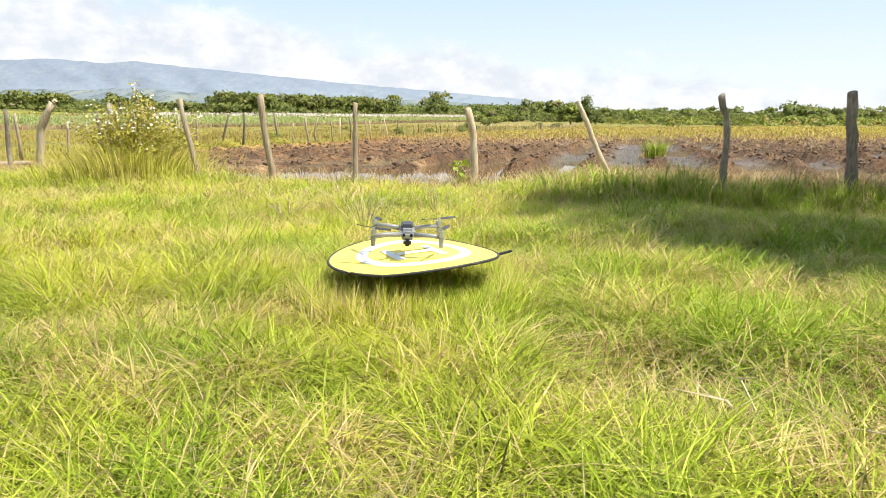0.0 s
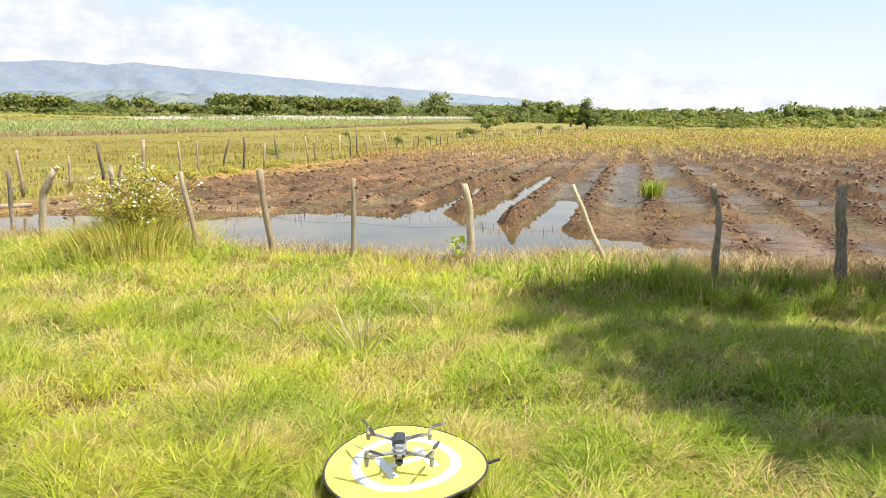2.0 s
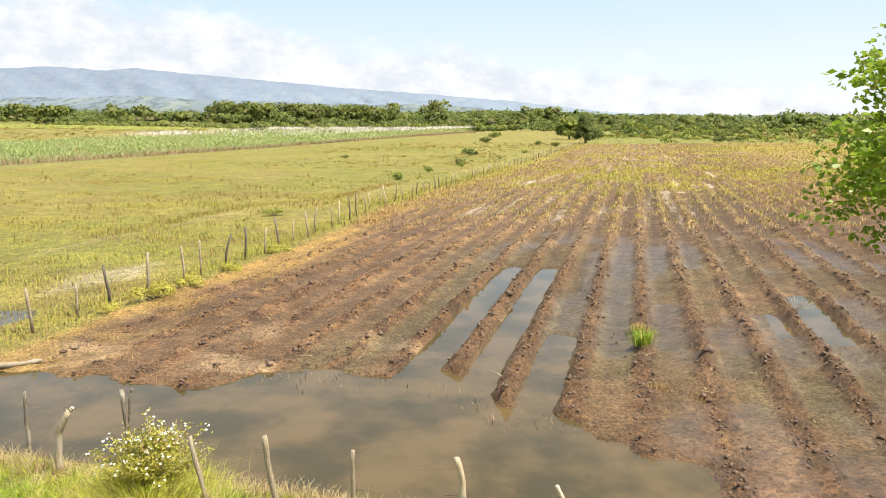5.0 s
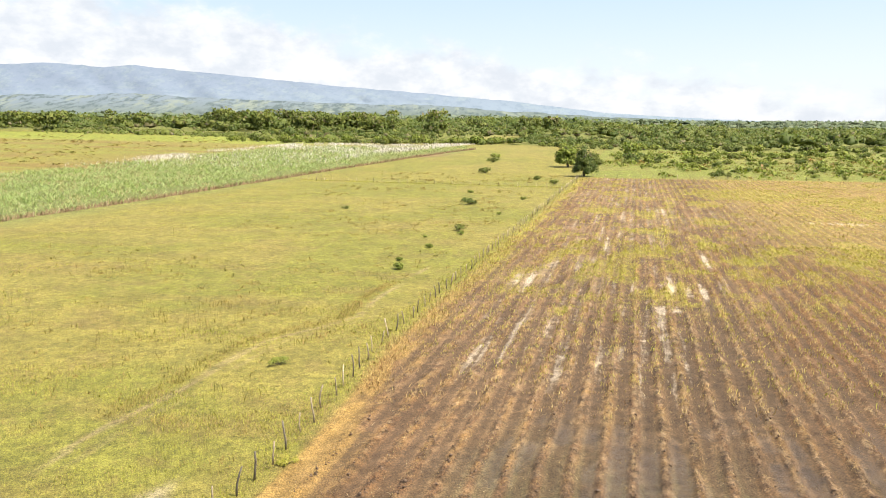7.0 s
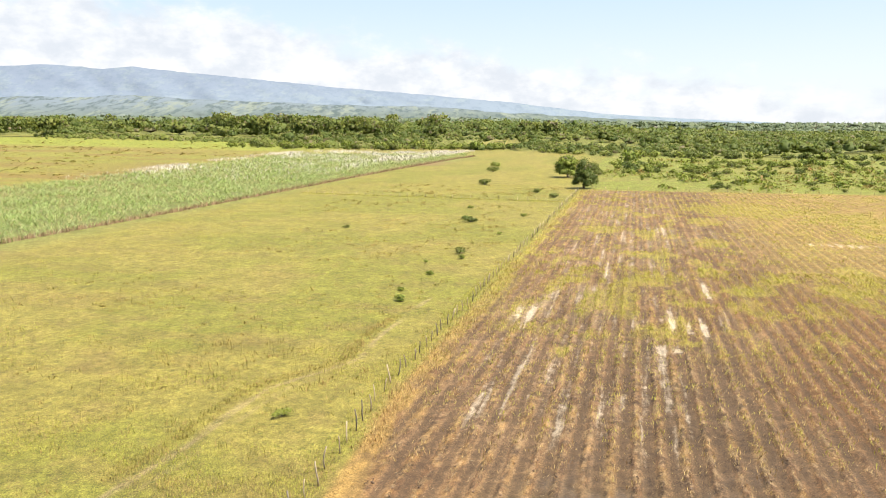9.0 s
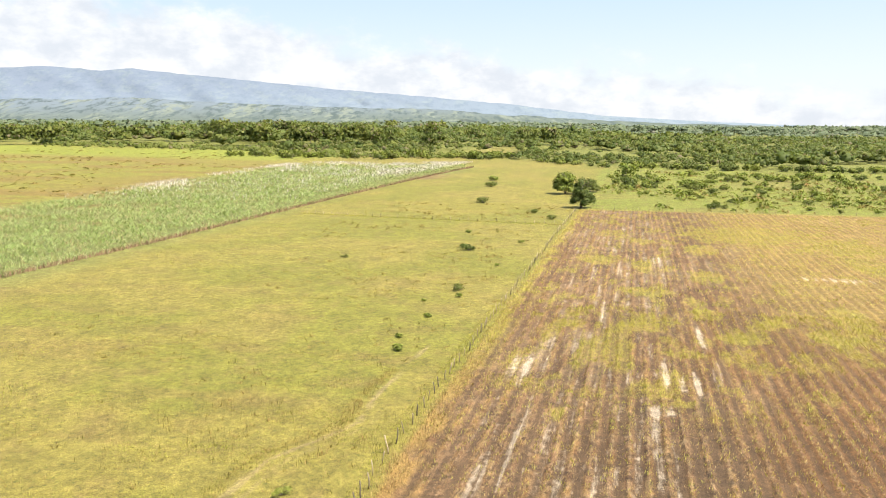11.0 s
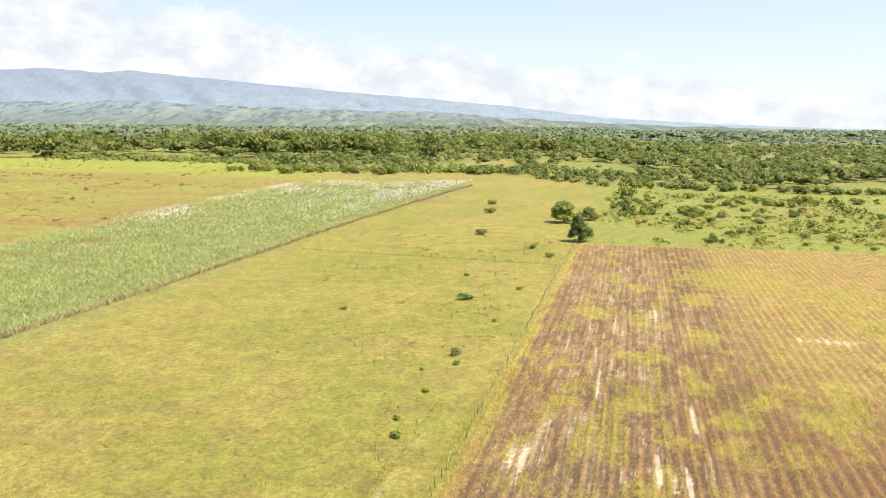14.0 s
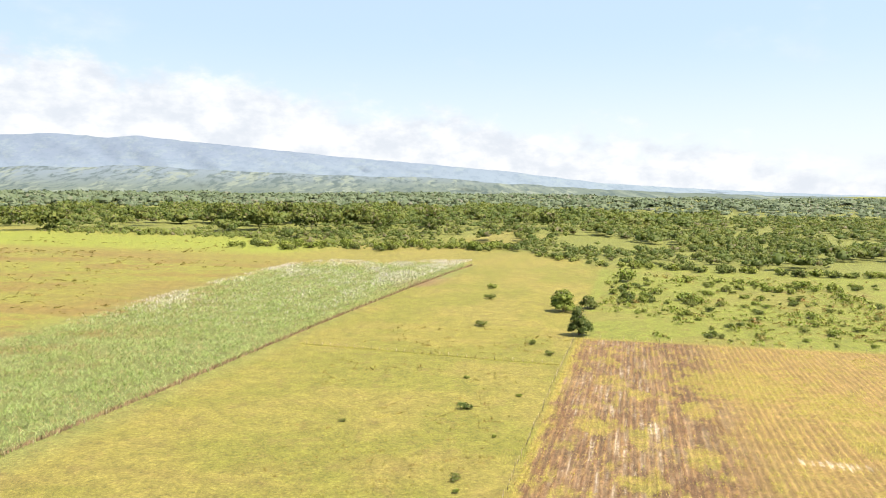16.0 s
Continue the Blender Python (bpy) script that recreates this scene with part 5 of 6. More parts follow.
def long_fences():
    stakes = [raw_mesh("stake", *tube([(0, 0, -0.15), (rx, 0.0, 0.5), (rx * 0.4, ry, 0.95), (0.01 - rx, ry, h)], [r, r * 0.97, r * 0.9, r * 0.85], 6, 0.1, s), True)
              for s, (rx, ry, h, r) in enumerate(((0.03, 0.02, 1.32, 0.038), (-0.05, 0.03, 1.45, 0.045), (0.05, -0.03, 1.25, 0.034), (-0.02, 0.04, 1.5, 0.05), (0.08, 0.0, 1.38, 0.04)))]
    for k, me in enumerate(stakes):
        me.materials.append((POST, DARKPOST)[k == 1])
    r = np.random.default_rng(17)

    def run(points, label, gap, wires, lean=4.0):
        root = thing("fence", pose(points[0][0], points[0][1], FIELD_Z), label, "fence")
        last = None
        for k, (x, y) in enumerate(points):
            z = float(height_xy(x, y))
            s = r.uniform(0.85, 1.12) * (1.25 if y < 70 else 1.0)
            lx, ly = r.normal(0, lean), r.normal(0, lean)
            ob = new("post", stakes[int(r.integers(0, 5))])
            ob.parent = root
            ob.matrix_basis = pose(x - points[0][0], y - points[0][1], z - FIELD_Z, lx, ly, r.uniform(0, 360)) @ Matrix.Diagonal((1.5, 1.5, s, 1))
            here = Vector((x - points[0][0], y - points[0][1], z - FIELD_Z))
            if last is not None and k < wires:
                for up in (0.55, 0.95):
                    wire("wire", last + Vector((0, 0, up)), here + Vector((0, 0, up)), 0.04, root)
            last = here

    v = 14.0
    pts = []
    while v < 274:
        pts.append(to_xy(float(fence_u(v)) + r.normal(0, 0.1), v))
        v += r.uniform(1.7, 2.6) if v < 60 else r.uniform(2.0, 3.0)
    run(pts, "long leaning fence of thin weathered stakes beside the muddy field", 2.2, 30, 5.0)
    ends = (to_xy(-20.6, 233.0), (-52.0, 262.0))
    n = 30
    pts = [(ends[0][0] + (ends[1][0] - ends[0][0]) * k / n, ends[0][1] + (ends[1][1] - ends[0][1]) * k / n + r.normal(0, 0.15)) for k in range(1, n)]
    run(pts, "thin wire fence of grey stakes across the pasture", 3, 0)
    pts = [to_xy(u, 277.0 + r.normal(0, 0.2)) for u in np.arange(-19, 120, 4.3)]
    run(pts, "sparse stake fence along the far end of the field", 4, 0)
    pts = []
    for k in range(60):
        y = 95 + k * 7.0
        pts.append((float(np.interp(y, [p[1] for p in CANE_RIGHT], [p[0] for p in CANE_RIGHT])) + 0.9, y))
    run(pts, "grey stake fence along the cane block", 8, 0)


long_fences()


# ---- landing pad and drone ----
def pad_z(x, y):
    """The pad's springy warp: its right end is lifted at the front."""
    return 0.012 * x / PAD_R + 0.02 * y / PAD_R - 0.21 * max(x, -0.12) * y - 0.02 * (x / PAD_R) ** 2


def pad_sheet(inner, outer, lift, thick, rings=5, sides=72):
    V, F = [], []
    for k in range(rings + 1):
        r = inner + (outer - inner) * k / rings
        for j in range(sides):
            a = 2 * math.pi * j / sides
            V.append((r * math.cos(a), r * math.sin(a)))
    top = [(x, y, pad_z(x, y) + lift) for x, y in V]
    low = [(x, y, z - thick) for x, y, z in top]
    n = len(top)
    for k in range(rings):
        for j in range(sides):
            a, b = k * sides + j, k * sides + (j + 1) % sides
            F.append((a, a + sides, b + sides, b))
            F.append((n + a, n + b, n + b + sides, n + a + sides))
    for k in (0, rings):
        for j in range(sides):
            a, b = k * sides + j, k * sides + (j + 1) % sides
            F.append((a, b, n + b, n + a) if k == 0 else (a, n + a, n + b, b))
    me = bpy.data.meshes.new("sheet")
    me.from_pydata(top + low, [], F)
    return me


def letter_bar(x0, x1, y0, y1, lift):
    """A bar of the letter, draped on the pad."""
    V, F, n = [], [], 8
    for k in range(n + 1):
        for j in range(n + 1):
            x, y = x0 + (x1 - x0) * k / n, y0 + (y1 - y0) * j / n
            a = radians(27)
            x, y = x * math.cos(a) - y * math.sin(a), x * math.sin(a) + y * math.cos(a)
            V.append((x, y, pad_z(x, y) + lift))
    for k in range(n):
        for j in range(n):
            i = k * (n + 1) + j
            F.append((i, i + n + 1, i + n + 2, i + 1))
    return V, F


def landing_pad():
    root = thing("landing_pad", pose(PAD[0], PAD[1], 0.075), "round yellow drone landing pad with white letter H on grass", "landing pad")
    part("fabric", pad_sheet(0.001, PAD_R, 0.0, 0.006, 10), YELLOW, root)
    part("ring", pad_sheet(0.255, 0.315, 0.004, 0.003, 2), WHITE, root, "white printed ring")
    V, F = [], []
    for b in ((-0.15, -0.10, -0.13, 0.13), (0.10, 0.15, -0.13, 0.13), (-0.098, 0.098, -0.025, 0.025)):
        v, f = letter_bar(*b, 0.0045)
        F += [tuple(i + len(V) for i in g) for g in f]
        V += v
    me = bpy.data.meshes.new("letter")
    me.from_pydata(V, [], F)
    part("letter", me, WHITE, root, "white printed letter H")
    P = [(math.cos(a) * PAD_R, math.sin(a) * PAD_R) for a in np.linspace(0, 2 * math.pi, 73)]
    part("piping", raw_mesh("piping", *tube([(x, y, pad_z(x, y) - 0.003) for x, y in P], [0.008] * 73, 6), True), BLACK, root, "black edge piping")
    bm = bmesh.new()
    box(bm, (0.075, 0.022, 0.012), pose(PAD_R + 0.04, 0.02, pad_z(PAD_R, 0.0) + 0.006, 0, -14, 12), 0.003)
    part("strap", bm, BLACK, root, "short black webbing loop")


landing_pad()


def drone():
    root = thing("quadcopter_drone", pose(0.117, 3.17, 0.198, 3, 0, 4) @ pose(0, 0, 0, 0, 2, 0), "grey folding quadcopter drone hovering just above the landing pad", "drone")
    bm = bmesh.new()
    box(bm, (0.092, 0.20, 0.056), pose(0, 0.01, 0), 0.016, 0.86)
    box(bm, (0.074, 0.05, 0.046), pose(0, -0.108, 0.002), 0.014, 0.88)
    body = part("body", bm, GREY, root)
    part("battery", box(bmesh.new(), (0.072, 0.13, 0.022), pose(0, 0.03, 0.034), 0.008, 0.9), DARK, body, "dark battery pack on top")
    for x in (-0.02, 0.02):
        part("sensor", rod(bmesh.new(), 0.009, 0.008, 0.012, pose(x, -0.134, 0.008, 90), 14), GLASSY, body, "black glossy front sensor")
    gim = part("gimbal", box(bmesh.new(), (0.042, 0.03, 0.04), pose(0, -0.118, -0.034), 0.01), DARK, root, "dark camera gimbal")
    part("lens", rod(bmesh.new(), 0.014, 0.013, 0.012, pose(0, -0.138, -0.034, 90), 18), GLASSY, gim, "round glass lens")
    blade = bmesh.new()
    for k in (0, 1):
        made = bmesh.ops.create_grid(blade, x_segments=6, y_segments=2, size=0.5)["verts"]
        for v in made:
            t = v.co.x + 0.5
            v.co = Vector((0.012 + 0.098 * t, v.co.y * (0.020 * math.sin(math.pi * (0.15 + 0.8 * t)) + 0.002), 0.004 * v.co.y * 2 + 0.003 * t))
        bmesh.ops.transform(blade, matrix=pose(0, 0, 0, 0, 0, 180 * k), verts=made)
    bmesh.ops.solidify(blade, geom=blade.faces[:], thickness=0.0015)
    prop = bpy.data.meshes.new("propeller")
    blade.to_mesh(prop), blade.free()
    for sx in (-1, 1):
        for fwd, z, r in ((-1, 0.0, 15), (1, 0.012, -20)):
            tip = Vector((sx * 0.178, fwd * 0.125 - 0.005, z))
            hip = Vector((sx * 0.040, fwd * 0.075, z * 0.7 - 0.002))
            arm = part("arm", raw_mesh("arm", *tube([hip, hip.lerp(tip, 0.5) + Vector((0, 0, 0.004)), tip], [0.014, 0.0115, 0.011], 10), True), GREY, root)
            part("motor", rod(rod(bmesh.new(), 0.0155, 0.014, 0.030, pose(tip.x, tip.y, tip.z + 0.018), 18), 0.006, 0.005, 0.012, pose(tip.x, tip.y, tip.z + 0.038), 12), SILVER, arm, "silver motor bell")
            part("foot", rod(bmesh.new(), 0.011, 0.015, 0.052 if fwd < 0 else 0.03, pose(tip.x, tip.y, tip.z - (0.028 if fwd < 0 else 0.02)), 12), GREY, arm)
            part("propeller", prop, DARK, arm, "dark two-bladed propeller at rest", pose(tip.x, tip.y, tip.z + 0.044, 0, 0, r + 50 * sx))


drone()


# ---- trees and bushes ----
def branches(base, trunk_top, r0, limbs, reach, seed, up=0.5):
    """A tapered, bent trunk with limbs and twigs; returns the arrays and the twigs' ends."""
    r = np.random.default_rng(seed)
    base, trunk_top = Vector(base), Vector(trunk_top)
    bend = Vector((r.normal(0, 0.15), r.normal(0, 0.15), 0)) * r0 * 8
    P = [base, base.lerp(trunk_top, 0.35) + bend, base.lerp(trunk_top, 0.7) - bend * 0.5, trunk_top]
    sets, ends = [tube(P, [r0 * 1.3, r0, r0 * 0.8, r0 * 0.55], 9, 0.08, seed)], []
    for k in range(limbs):
        t = r.uniform(0.45, 1.0)
        a = base.lerp(trunk_top, t)
        g = 2 * math.pi * (k + r.uniform(-0.3, 0.3)) / limbs
        b = a + Vector((math.cos(g) * reach[0] * r.uniform(0.6, 1), math.sin(g) * reach[0] * r.uniform(0.6, 1), reach[1] * r.uniform(0.2, 1) * up))
        m = a.lerp(b, 0.5) + Vector((0, 0, reach[1] * 0.12))
        sets.append(tube([a, m, b], [r0 * 0.45, r0 * 0.28, r0 * 0.10], 6, 0.05, seed + k))
        for j in range(4):
            s = m.lerp(b, r.uniform(0, 1))
            e = s + Vector((r.normal(0, 0.35), r.normal(0, 0.35), r.normal(0.1, 0.3))) * reach[0] * 0.6
            sets.append(tube([s, s.lerp(e, 0.5) + Vector((0, 0, 0.06)), e], [r0 * 0.14, r0 * 0.09, r0 * 0.04], 4, 0, seed))
            ends.append(e)
        ends.append(b)
    return joined(*sets), ends


def roadside_tree():
    """The leafy tree beside the meadow: drooping sprays of small leaves, upright shoots on top."""
    x, y = 9.8, 6.8
    root = thing("tree", pose(x, y, float(height_xy(x, y))), "leafy green tree with drooping sprays beside the meadow", "tree")
    arr, ends = branches((0, 0, -0.2), (-0.8, 0.0, 6.0), 0.19, 12, (3.6, 2.2), 61, 0.5)
    part("trunk", raw_mesh("trunk", *arr, True), BARK, root)
    r = np.random.default_rng(62)
    C = []
    centre = Vector((-1.3, 0.0, 6.55))
    for k in range(800):
        d = Vector((r.normal(), r.normal(), r.normal()))
        d.x = -abs(d.x) if r.uniform() < 0.4 else d.x
        d = d / (abs(d.x) ** 3 + abs(d.y) ** 3 + abs(d.z) ** 3) ** (1 / 3)
        q = r.uniform(0.4, 1.0) ** 0.6
        s = centre + Vector((d.x * 3.6, d.y * (1.25 if d.y > 0 else 4.2), d.z * 1.45)) * q
        drop = r.uniform(0.35, 0.8)
        way = Vector((d.x, d.y, r.uniform(-0.2, 0.9))).normalized()
        for j in range(46):
            t = r.uniform(0, 1)
            p = s + way * drop * t - Vector((0, 0, 0.55 * t * t * drop))
            C.append((p.x + r.normal(0, 0.06), p.y + r.normal(0, 0.06), p.z + r.normal(0, 0.06)))
    # an unseen lower bough, added to cast shade over the meadow
    for k in range(150):
        d = Vector((r.normal(), r.normal(), r.normal())).normalized()
        s = Vector((-2.9, -2.2, 6.3)) + Vector((d.x * 1.9, d.y * 1.9, d.z * 1.2)) * r.uniform(0.3, 1.0) ** 0.6
        for j in range(46):
            C.append((s.x + r.normal(0, 0.22), s.y + r.normal(0, 0.22), s.z + r.normal(0, 0.16)))
    for k in range(44):
        s = centre + Vector((r.uniform(-3.5, 1.5), r.uniform(-2.4, 1.3), r.uniform(0.7, 1.2)))
        tall = r.uniform(0.4, 1.0)
        for j in range(34):
            t = r.uniform(0, 1)
            C.append((s.x + r.normal(0, 0.05) + 0.12 * t, s.y + r.normal(0, 0.05), s.z + tall * t))
    for e in ends:
        for j in range(40):
            C.append((e.x + r.normal(0, 0.3), e.y + r.normal(0, 0.3), e.z + r.normal(0, 0.28)))
    C = np.array(C)
    # larger leaves on the crown's unseen side thicken its shadow
    part("crown", raw_mesh("crown", *leaves(C, np.random.default_rng(63).uniform(0.055, 0.105, len(C)) * np.where((C[:, 1] < -0.8) | (C[:, 0] > -2.0), 1.4, 1.2), 0.5, 0.3)), TREE, root)


roadside_tree()


def field_tree(name, x, y, tall, wide, seed, label, mat, flat=0.75, trunk=0.25):
    root = thing(name, pose(x, y, float(height_xy(x, y))), label, "tree")
    r = np.random.default_rng(seed)
    arr, ends = branches((0, 0, -0.2), (0.2, 0, tall * 0.62), 0.03 * tall, 7, (wide * 0.33, tall * 0.4), seed)
    part("trunk", raw_mesh("trunk", *arr, True), BARK, root)
    k = 26
    q, a = np.sqrt(r.uniform(0.0, 1.0, k)), r.uniform(0, 2 * np.pi, k)
    cx, cy = 0.36 * wide * q * np.cos(a), 0.36 * wide * q * np.sin(a)
    cz = tall * (trunk + (0.78 - trunk) * (1 - 0.75 * q ** 2) * r.uniform(0.25, 1.0, k) ** 0.8)
    rr = r.uniform(0.13, 0.21, k) * wide
    rz = np.minimum(rr * flat, tall * 0.24)
    sets = [crowns(cx, cy, cz, rr, rz, 170, rr * 0.15, -0.7, 1.0), cores(cx, cy, cz, rr * 0.75, rz * 0.75)]
    part("crown", raw_mesh("crown", *joined(*sets)), mat, root)


field_tree("tree", 53.6, 277.5, 14.0, 10.0, 71, "dark round tree at the corner of the field", WOODS, 1.1, 0.04)
field_tree("tree", 56.0, 328.0, 13.0, 12.0, 72, "bright green spreading tree in the pasture", BRIGHT, 0.75, 0.08)
field_tree("tree", 68.6, 335.3, 7.0, 9.0, 73, "pale thin-leaved tree behind the pasture", LIGHTWOODS, 0.8, 0.1)


def bare_tree(x, y):
    root = thing("bare_tree", pose(x, y, float(height_xy(x, y))), "pale leafless tree standing among the woodland", "tree")
    arr, ends = branches((0, 0, -0.3), (0.6, 0, 17.0), 0.5, 16, (7.0, 9.0), 92, 0.9)
    part("trunk", raw_mesh("trunk", *arr, True), STRAW, root)


bare_tree(-146.0, 812.0)


def bush_meshes():
    out = []
    for s in range(8):
        r = np.random.default_rng(300 + s)
        k = 5
        cx, cy = r.normal(0, 0.45, k), r.normal(0, 0.45, k)
        rr = r.uniform(0.4, 0.75, k)
        cz = rr * 0.55 + r.uniform(0, 0.5, k)
        leaf_set = crowns(cx, cy, cz, rr, rr * 0.85, 90, np.full(k, 0.12), -0.5, 1.0) if s < 6 else crowns(cx, cy, cz, rr, rr * 0.85, 420, np.full(k, 0.05), -0.6)
        stems = [tube([(0, 0, -0.1), (cx[j] * 0.5, cy[j] * 0.5, cz[j] * 0.5), (cx[j], cy[j], cz[j])], [0.05, 0.035, 0.015], 5, 0, s) for j in range(k)]
        out.append((raw_mesh("stems", *joined(*stems), True), raw_mesh("foliage", *leaf_set)))
    return out


BUSHES = bush_meshes()
for k, (st, fo) in enumerate(BUSHES):
    st.materials.append(BARK)
    fo.materials.append((BUSH, WOODS, BRIGHT, LIGHTWOODS, BUSH, BRIGHT, GREENWEED, BUSH)[k])


def bush(x, y, s, kind, label, group, squat=1.0):
    root = thing("bush", pose(x, y, float(height_xy(x, y)), 0, 0, (x * 57 + y * 31) % 360) @ Matrix.Diagonal((s, s, s * squat, 1)), label, "bush", group)
    part("branchwork", BUSHES[kind][0], BARK, root)
    part("foliage", BUSHES[kind][1], BUSH, root)


def all_bushes():
    r = np.random.default_rng(91)
    for x, y, s, k in ((-6.45, 100.4, 1.1, 4), (-6.6, 107.0, 0.7, 0), (-2.4, 118.3, 0.8, 4), (2.9, 139.0, 1.2, 3), (3.4, 133.0, 0.9, 4), (6.8, 186.0, 1.7, 1), (12.8, 163.5, 0.8, 4),
                       (16.7, 295.0, 2.4, 3), (21.5, 196.0, 1.0, 0), (24.5, 363.0, 2.6, 3), (28.8, 399.0, 3.0, 0), (-13.8, 59.0, 0.7, 7), (-3.2, 130.0, 0.5, 0), (8.2, 215.0, 1.0, 0),
                       (-24.0, 175.0, 0.8, 3), (34.0, 262.0, 1.6, 3), (37.5, 245.0, 1.6, 3)):
        bush(x, y, s, k, "low green bush standing alone in the pasture", "pasture bushes", 0.8)
    for x, y, s in ((-11.9, 29.2, 0.85), (-11.2, 31.5, 0.65), (-10.4, 35.2, 0.6), (-9.2, 40.6, 0.6), (-12.9, 27.3, 0.5)):
        bush(x, y, s * 0.8, 6, "yellow-green bush growing against the stake fence", "fence bushes")
    n = 0
    while n < 210:
        u, v = r.uniform(-12, 230), 279 + 175 * r.uniform(0, 1) ** 0.75
        x, y = to_xy(u, v)
        if y > wood_edge(x) - 5 or (u < 6 and v < 320) or abs(x) > 0.72 * y:
            continue
        s = (0.6 + r.gamma(2.0, 0.55)) * (0.8 + 0.5 * (v - 279) / 170)
        bush(x, y, s, int(r.integers(0, 6)), "rounded green thorn bush in the scrub pasture", "scrub bushes", r.uniform(0.75, 1.05))
        n += 1
    for k in range(70):
        x = r.uniform(-190, 60)
        bush(x, 640 + 0.12 * abs(x + 60) + r.normal(0, 14), r.uniform(2.2, 5.4), int(r.integers(0, 6)), "tall dark bush in the hedge behind the cane", "hedge bushes", r.uniform(0.9, 1.3))
    for k in range(60):
        x = r.uniform(60, 330)
        bush(x, wood_edge(x) - 14 + r.normal(0, 5), r.uniform(2.4, 4.4), int(r.choice([1, 4, 0])), "dense dark bush along the woodland edge", "hedge bushes", r.uniform(0.8, 1.1))


all_bushes()


def flower_bush():
    x, y = -5.15, 12.2
    root = thing("flowering_bush", pose(x, y, float(height_xy(x, y))), "straggly bush with small white flowers at the fence", "bush")
    r = np.random.default_rng(44)
    stems, tips, L = [], [], []
    for k in range(95):
        a, q = r.uniform(0, 2 * math.pi), r.uniform(0.1, 1.15)
        h = 1.30 - 0.35 * q + r.normal(0, 0.14)
        e = Vector((math.cos(a) * q, math.sin(a) * q * 0.8, h))
        stems.append(tube([(math.cos(a) * 0.12, math.sin(a) * 0.12, -0.05), (e.x * 0.5, e.y * 0.5, h * 0.6), e], [0.008, 0.005, 0.003], 4, 0, k))
        tips.append(e)
        for j in range(75):
            t = r.uniform(0.15, 1)
            L.append((e.x * t + r.normal(0, 0.06), e.y * t + r.normal(0, 0.06), h * (0.2 + 0.8 * t) + r.normal(0, 0.06)))
    L = np.array(L)
    for s in stems:
        part("stem", raw_mesh("stem", *s), STRAW, root)
    part("foliage", raw_mesh("foliage", *leaves(L, r.uniform(0.05, 0.10, len(L)), 0.3, 0.2)), GREENWEED, root)
    F = []
    for e in tips:
        for j in range(int(r.integers(0, 4))):
            F.append((e.x + r.normal(0, 0.05), e.y + r.normal(0, 0.05), e.z + r.uniform(-0.05, 0.06)))
    F = np.array(F)
    i = np.repeat(np.arange(len(F)), 3)
    tagged(part("flowers", raw_mesh("flowers", *leaves(F[i] + r.normal(0, 0.006, (len(i), 3)), 0.045, 1.5, 0.5)), PETAL, root, "small creamy white flowers"), "", "", "", "stuff")


flower_bush()


def dead_shrub(x, y, tall, count, seed, label):
    root = thing("dead_shrub", pose(x, y, float(height_xy(x, y))), label, "shrub")
    r = np.random.default_rng(seed)
    for k in range(count):
        sets = []
        a, q = r.uniform(0, 2 * math.pi), r.uniform(0.25, 1.1) * tall
        h = tall * r.uniform(0.35, 1.0)
        b = Vector((math.cos(a) * q, math.sin(a) * q, h))
        m = b * 0.55 + Vector((r.normal(0, 0.03), r.normal(0, 0.03), 0.05))
        sets.append(tube([(0, 0, -0.03), m, b], [0.006, 0.004, 0.0018], 4, 0, k))
        for j in range(3):
            s = m.lerp(b, r.uniform(0, 0.9))
            e = s + Vector((r.normal(0, 0.12), r.normal(0, 0.12), r.normal(0.04, 0.08))) * tall
            sets.append(tube([s, e], [0.0025, 0.001], 3, 0, k))
        part("twig", raw_mesh("twig", *joined(*sets)), STRAW, root)


dead_shrub(-0.45, 6.1, 0.62, 16, 51, "dry leafless shrub with thin pale twigs in the grass")
dead_shrub(-1.35, 6.9, 0.5, 14, 52, "dry leafless shrub with thin pale twigs in the grass")
dead_shrub(0.2, 7.3, 0.45, 10, 53, "dry leafless shrub with thin pale twigs in the grass")
dead_shrub(13.4, 25.4, 0.75, 18, 54, "bleached heap of dry twigs on the mud")
dead_shrub(1.42, 1.55, 0.34, 3, 55, "single dry forked stem in the meadow")


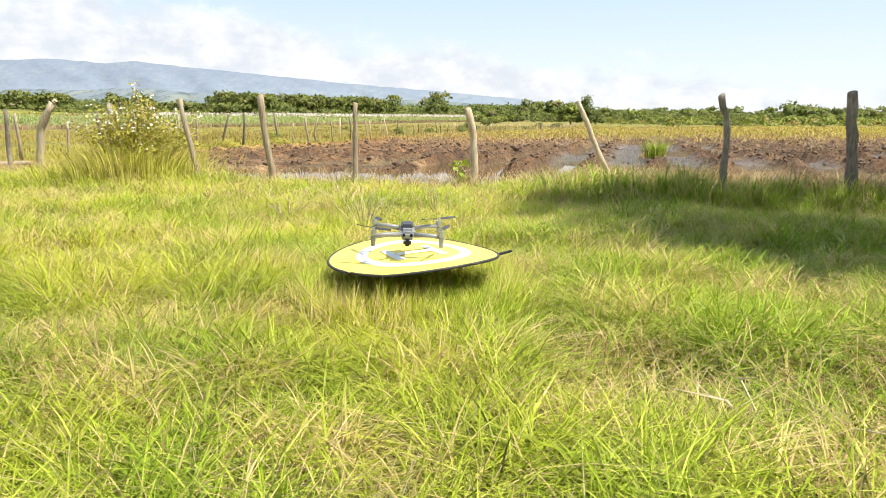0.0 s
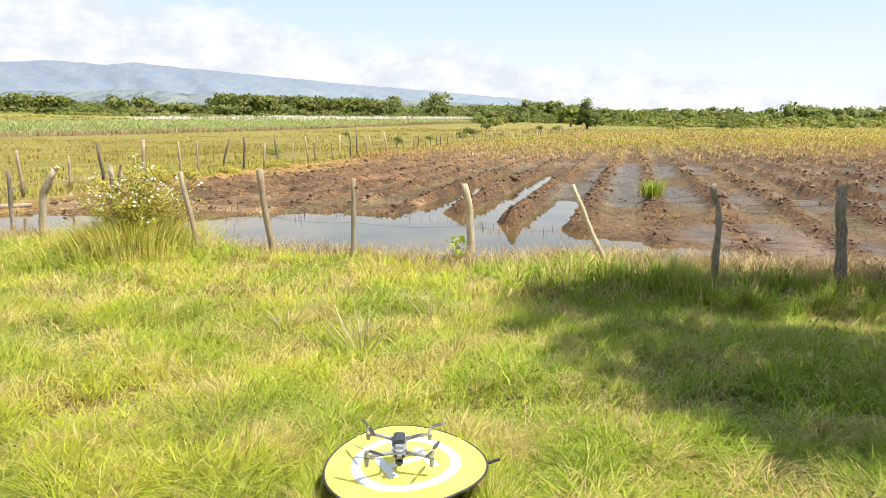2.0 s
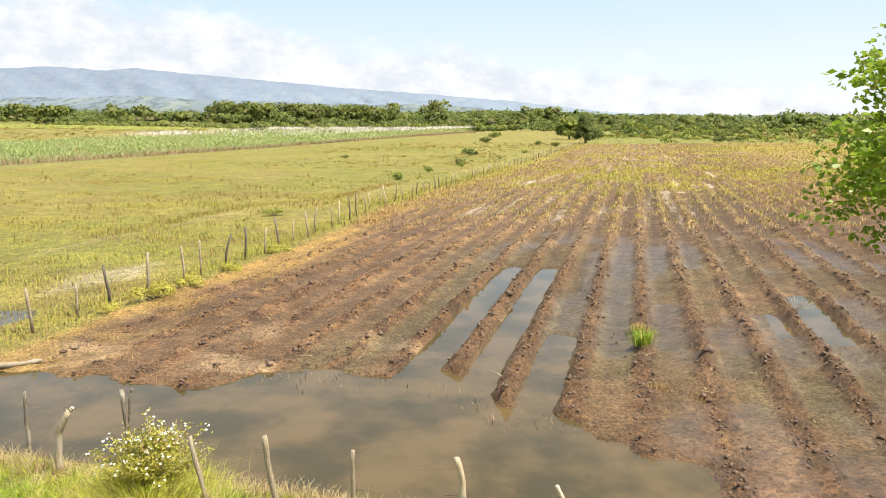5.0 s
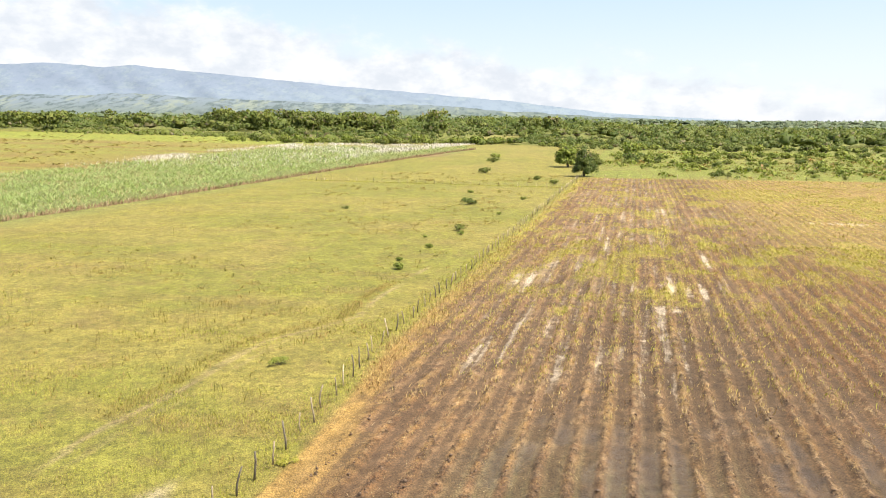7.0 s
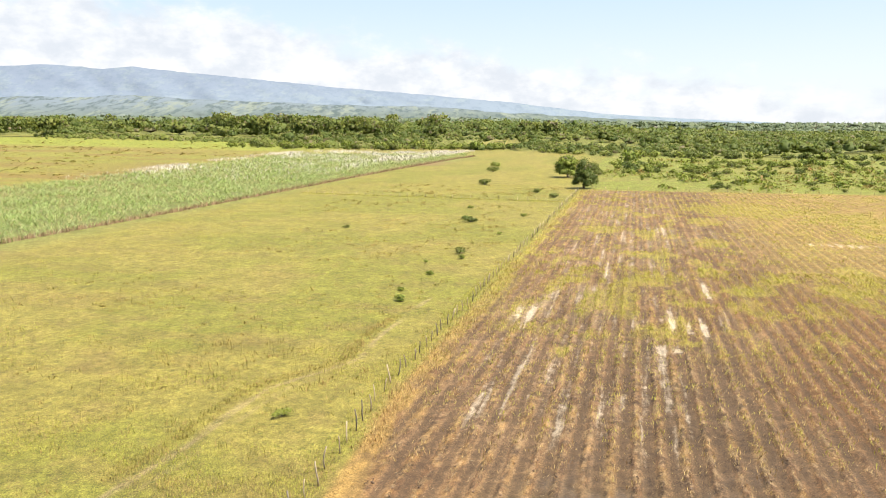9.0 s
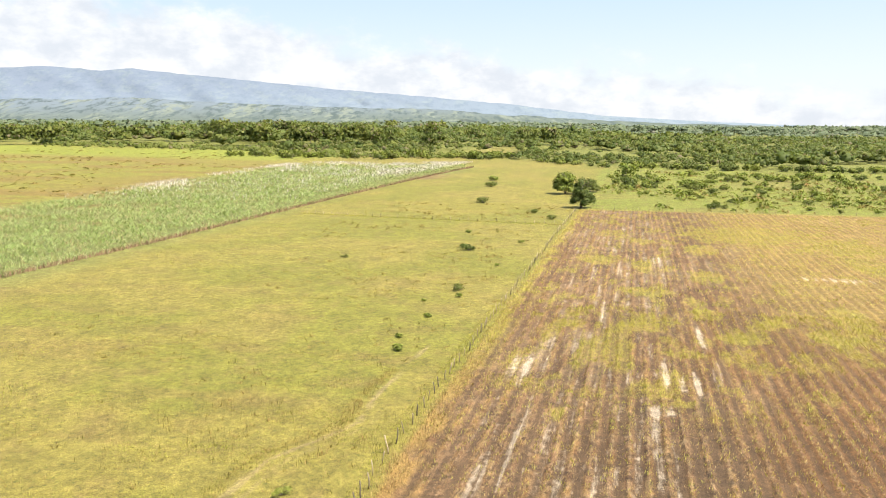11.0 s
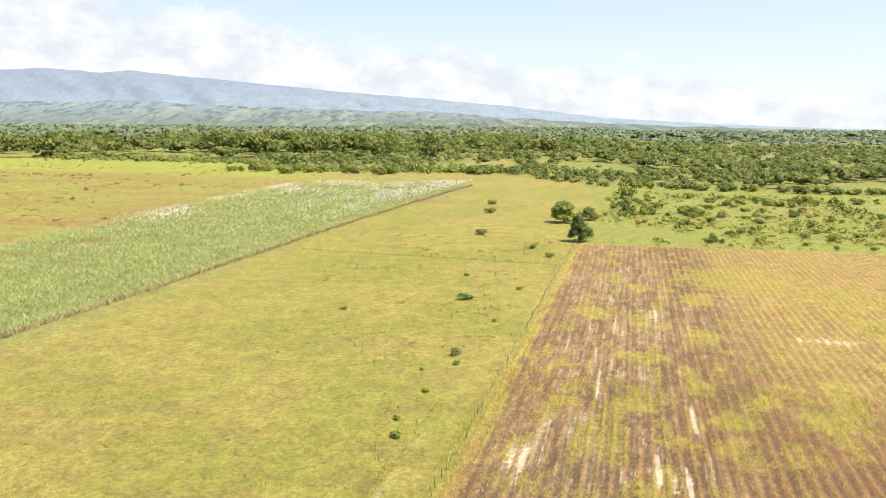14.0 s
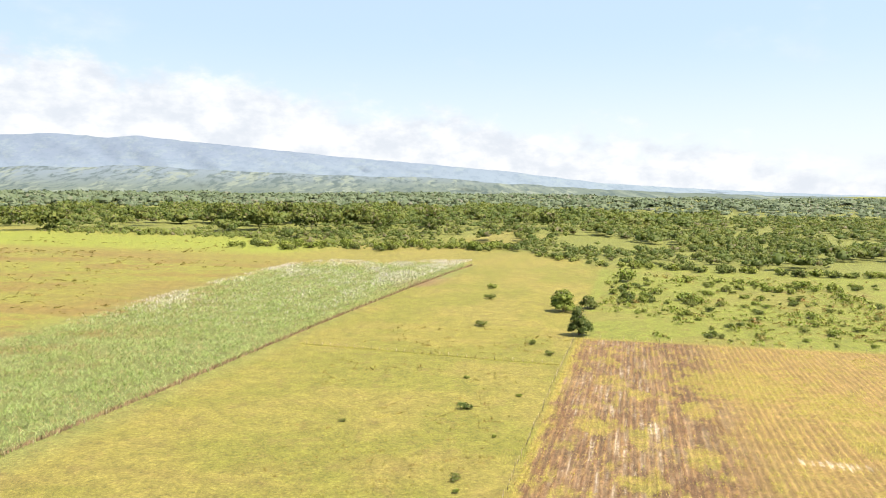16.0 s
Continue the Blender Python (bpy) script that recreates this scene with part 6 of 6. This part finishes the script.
def sprig(x, y, tall, wide, count, seed, label, mat=None):
    root = thing("green_plant", pose(x, y, float(height_xy(x, y))), label, "plant")
    r = np.random.default_rng(seed)
    stems = [tube([(0, 0, -0.05), (r.normal(0, wide * 0.3), r.normal(0, wide * 0.3), tall * 0.6), (r.normal(0, wide * 0.5), r.normal(0, wide * 0.5), tall * r.uniform(0.7, 1))], [0.006, 0.005, 0.003], 4, 0, k) for k in range(7)]
    part("branchwork", raw_mesh("stems", *joined(*stems)), STRAW, root)
    L = np.stack((r.normal(0, wide * 0.42, count), r.normal(0, wide * 0.42, count), tall * r.uniform(0.15, 1.0, count) ** 0.8), 1)
    part("foliage", raw_mesh("foliage", *leaves(L, r.uniform(0.05, 0.12, count), 0.4, 0.3)), mat or SPRIG, root)


def grass_clump(x, y, tall, wide, count, seed, label, mat):
    root = thing("grass_clump", pose(x, y, float(height_xy(x, y))), label, "plant")
    r = np.random.default_rng(seed)
    h = tall * r.uniform(0.5, 1.05, count)
    px, py = r.normal(0, wide * 0.45, count), r.normal(0, wide * 0.45, count)
    part("tuft", raw_mesh("tuft", *blades(px, py, np.full(count, -0.05), h, r.uniform(0.008, 0.018, count), h * r.uniform(0.15, 0.6, count), np.arctan2(py, px))), mat, root)["kind"] = "stuff"


grass_clump(-5.05, 11.75, 0.85, 1.1, 2600, 86, "rank yellow-green grass mound round the flowering bush", GREENWEED)
grass_clump(6.72, 21.5, 0.68, 0.26, 420, 81, "bright green grass clump growing on a mud ridge", SPRIG)
sprig(0.55, 10.75, 0.5, 0.22, 60, 82, "small bright green sapling beside a fence post")
grass_clump(7.15, 23.6, 0.30, 0.32, 260, 83, "low straw-yellow grass clump on a mud ridge", WEED)
grass_clump(6.35, 18.4, 0.18, 0.4, 300, 84, "low straw-yellow grass clump on the mud", WEED)
grass_clump(7.3, 17.6, 0.16, 0.38, 260, 85, "low straw-yellow grass clump on the mud", WEED)


def log():
    x, y = -12.9, 20.5
    root = thing("log", pose(x, y, float(height_xy(x, y)) + 0.07, 0, 0, 20), "pale weathered log lying on the wet bank", "log")
    part("trunk", post_mesh("trunk", [(-0.9, 0, 0), (-0.3, 0.03, 0.01), (0.3, -0.02, 0), (0.9, 0.05, 0.03)], [0.08, 0.09, 0.085, 0.06], 88), POST, root)


log()
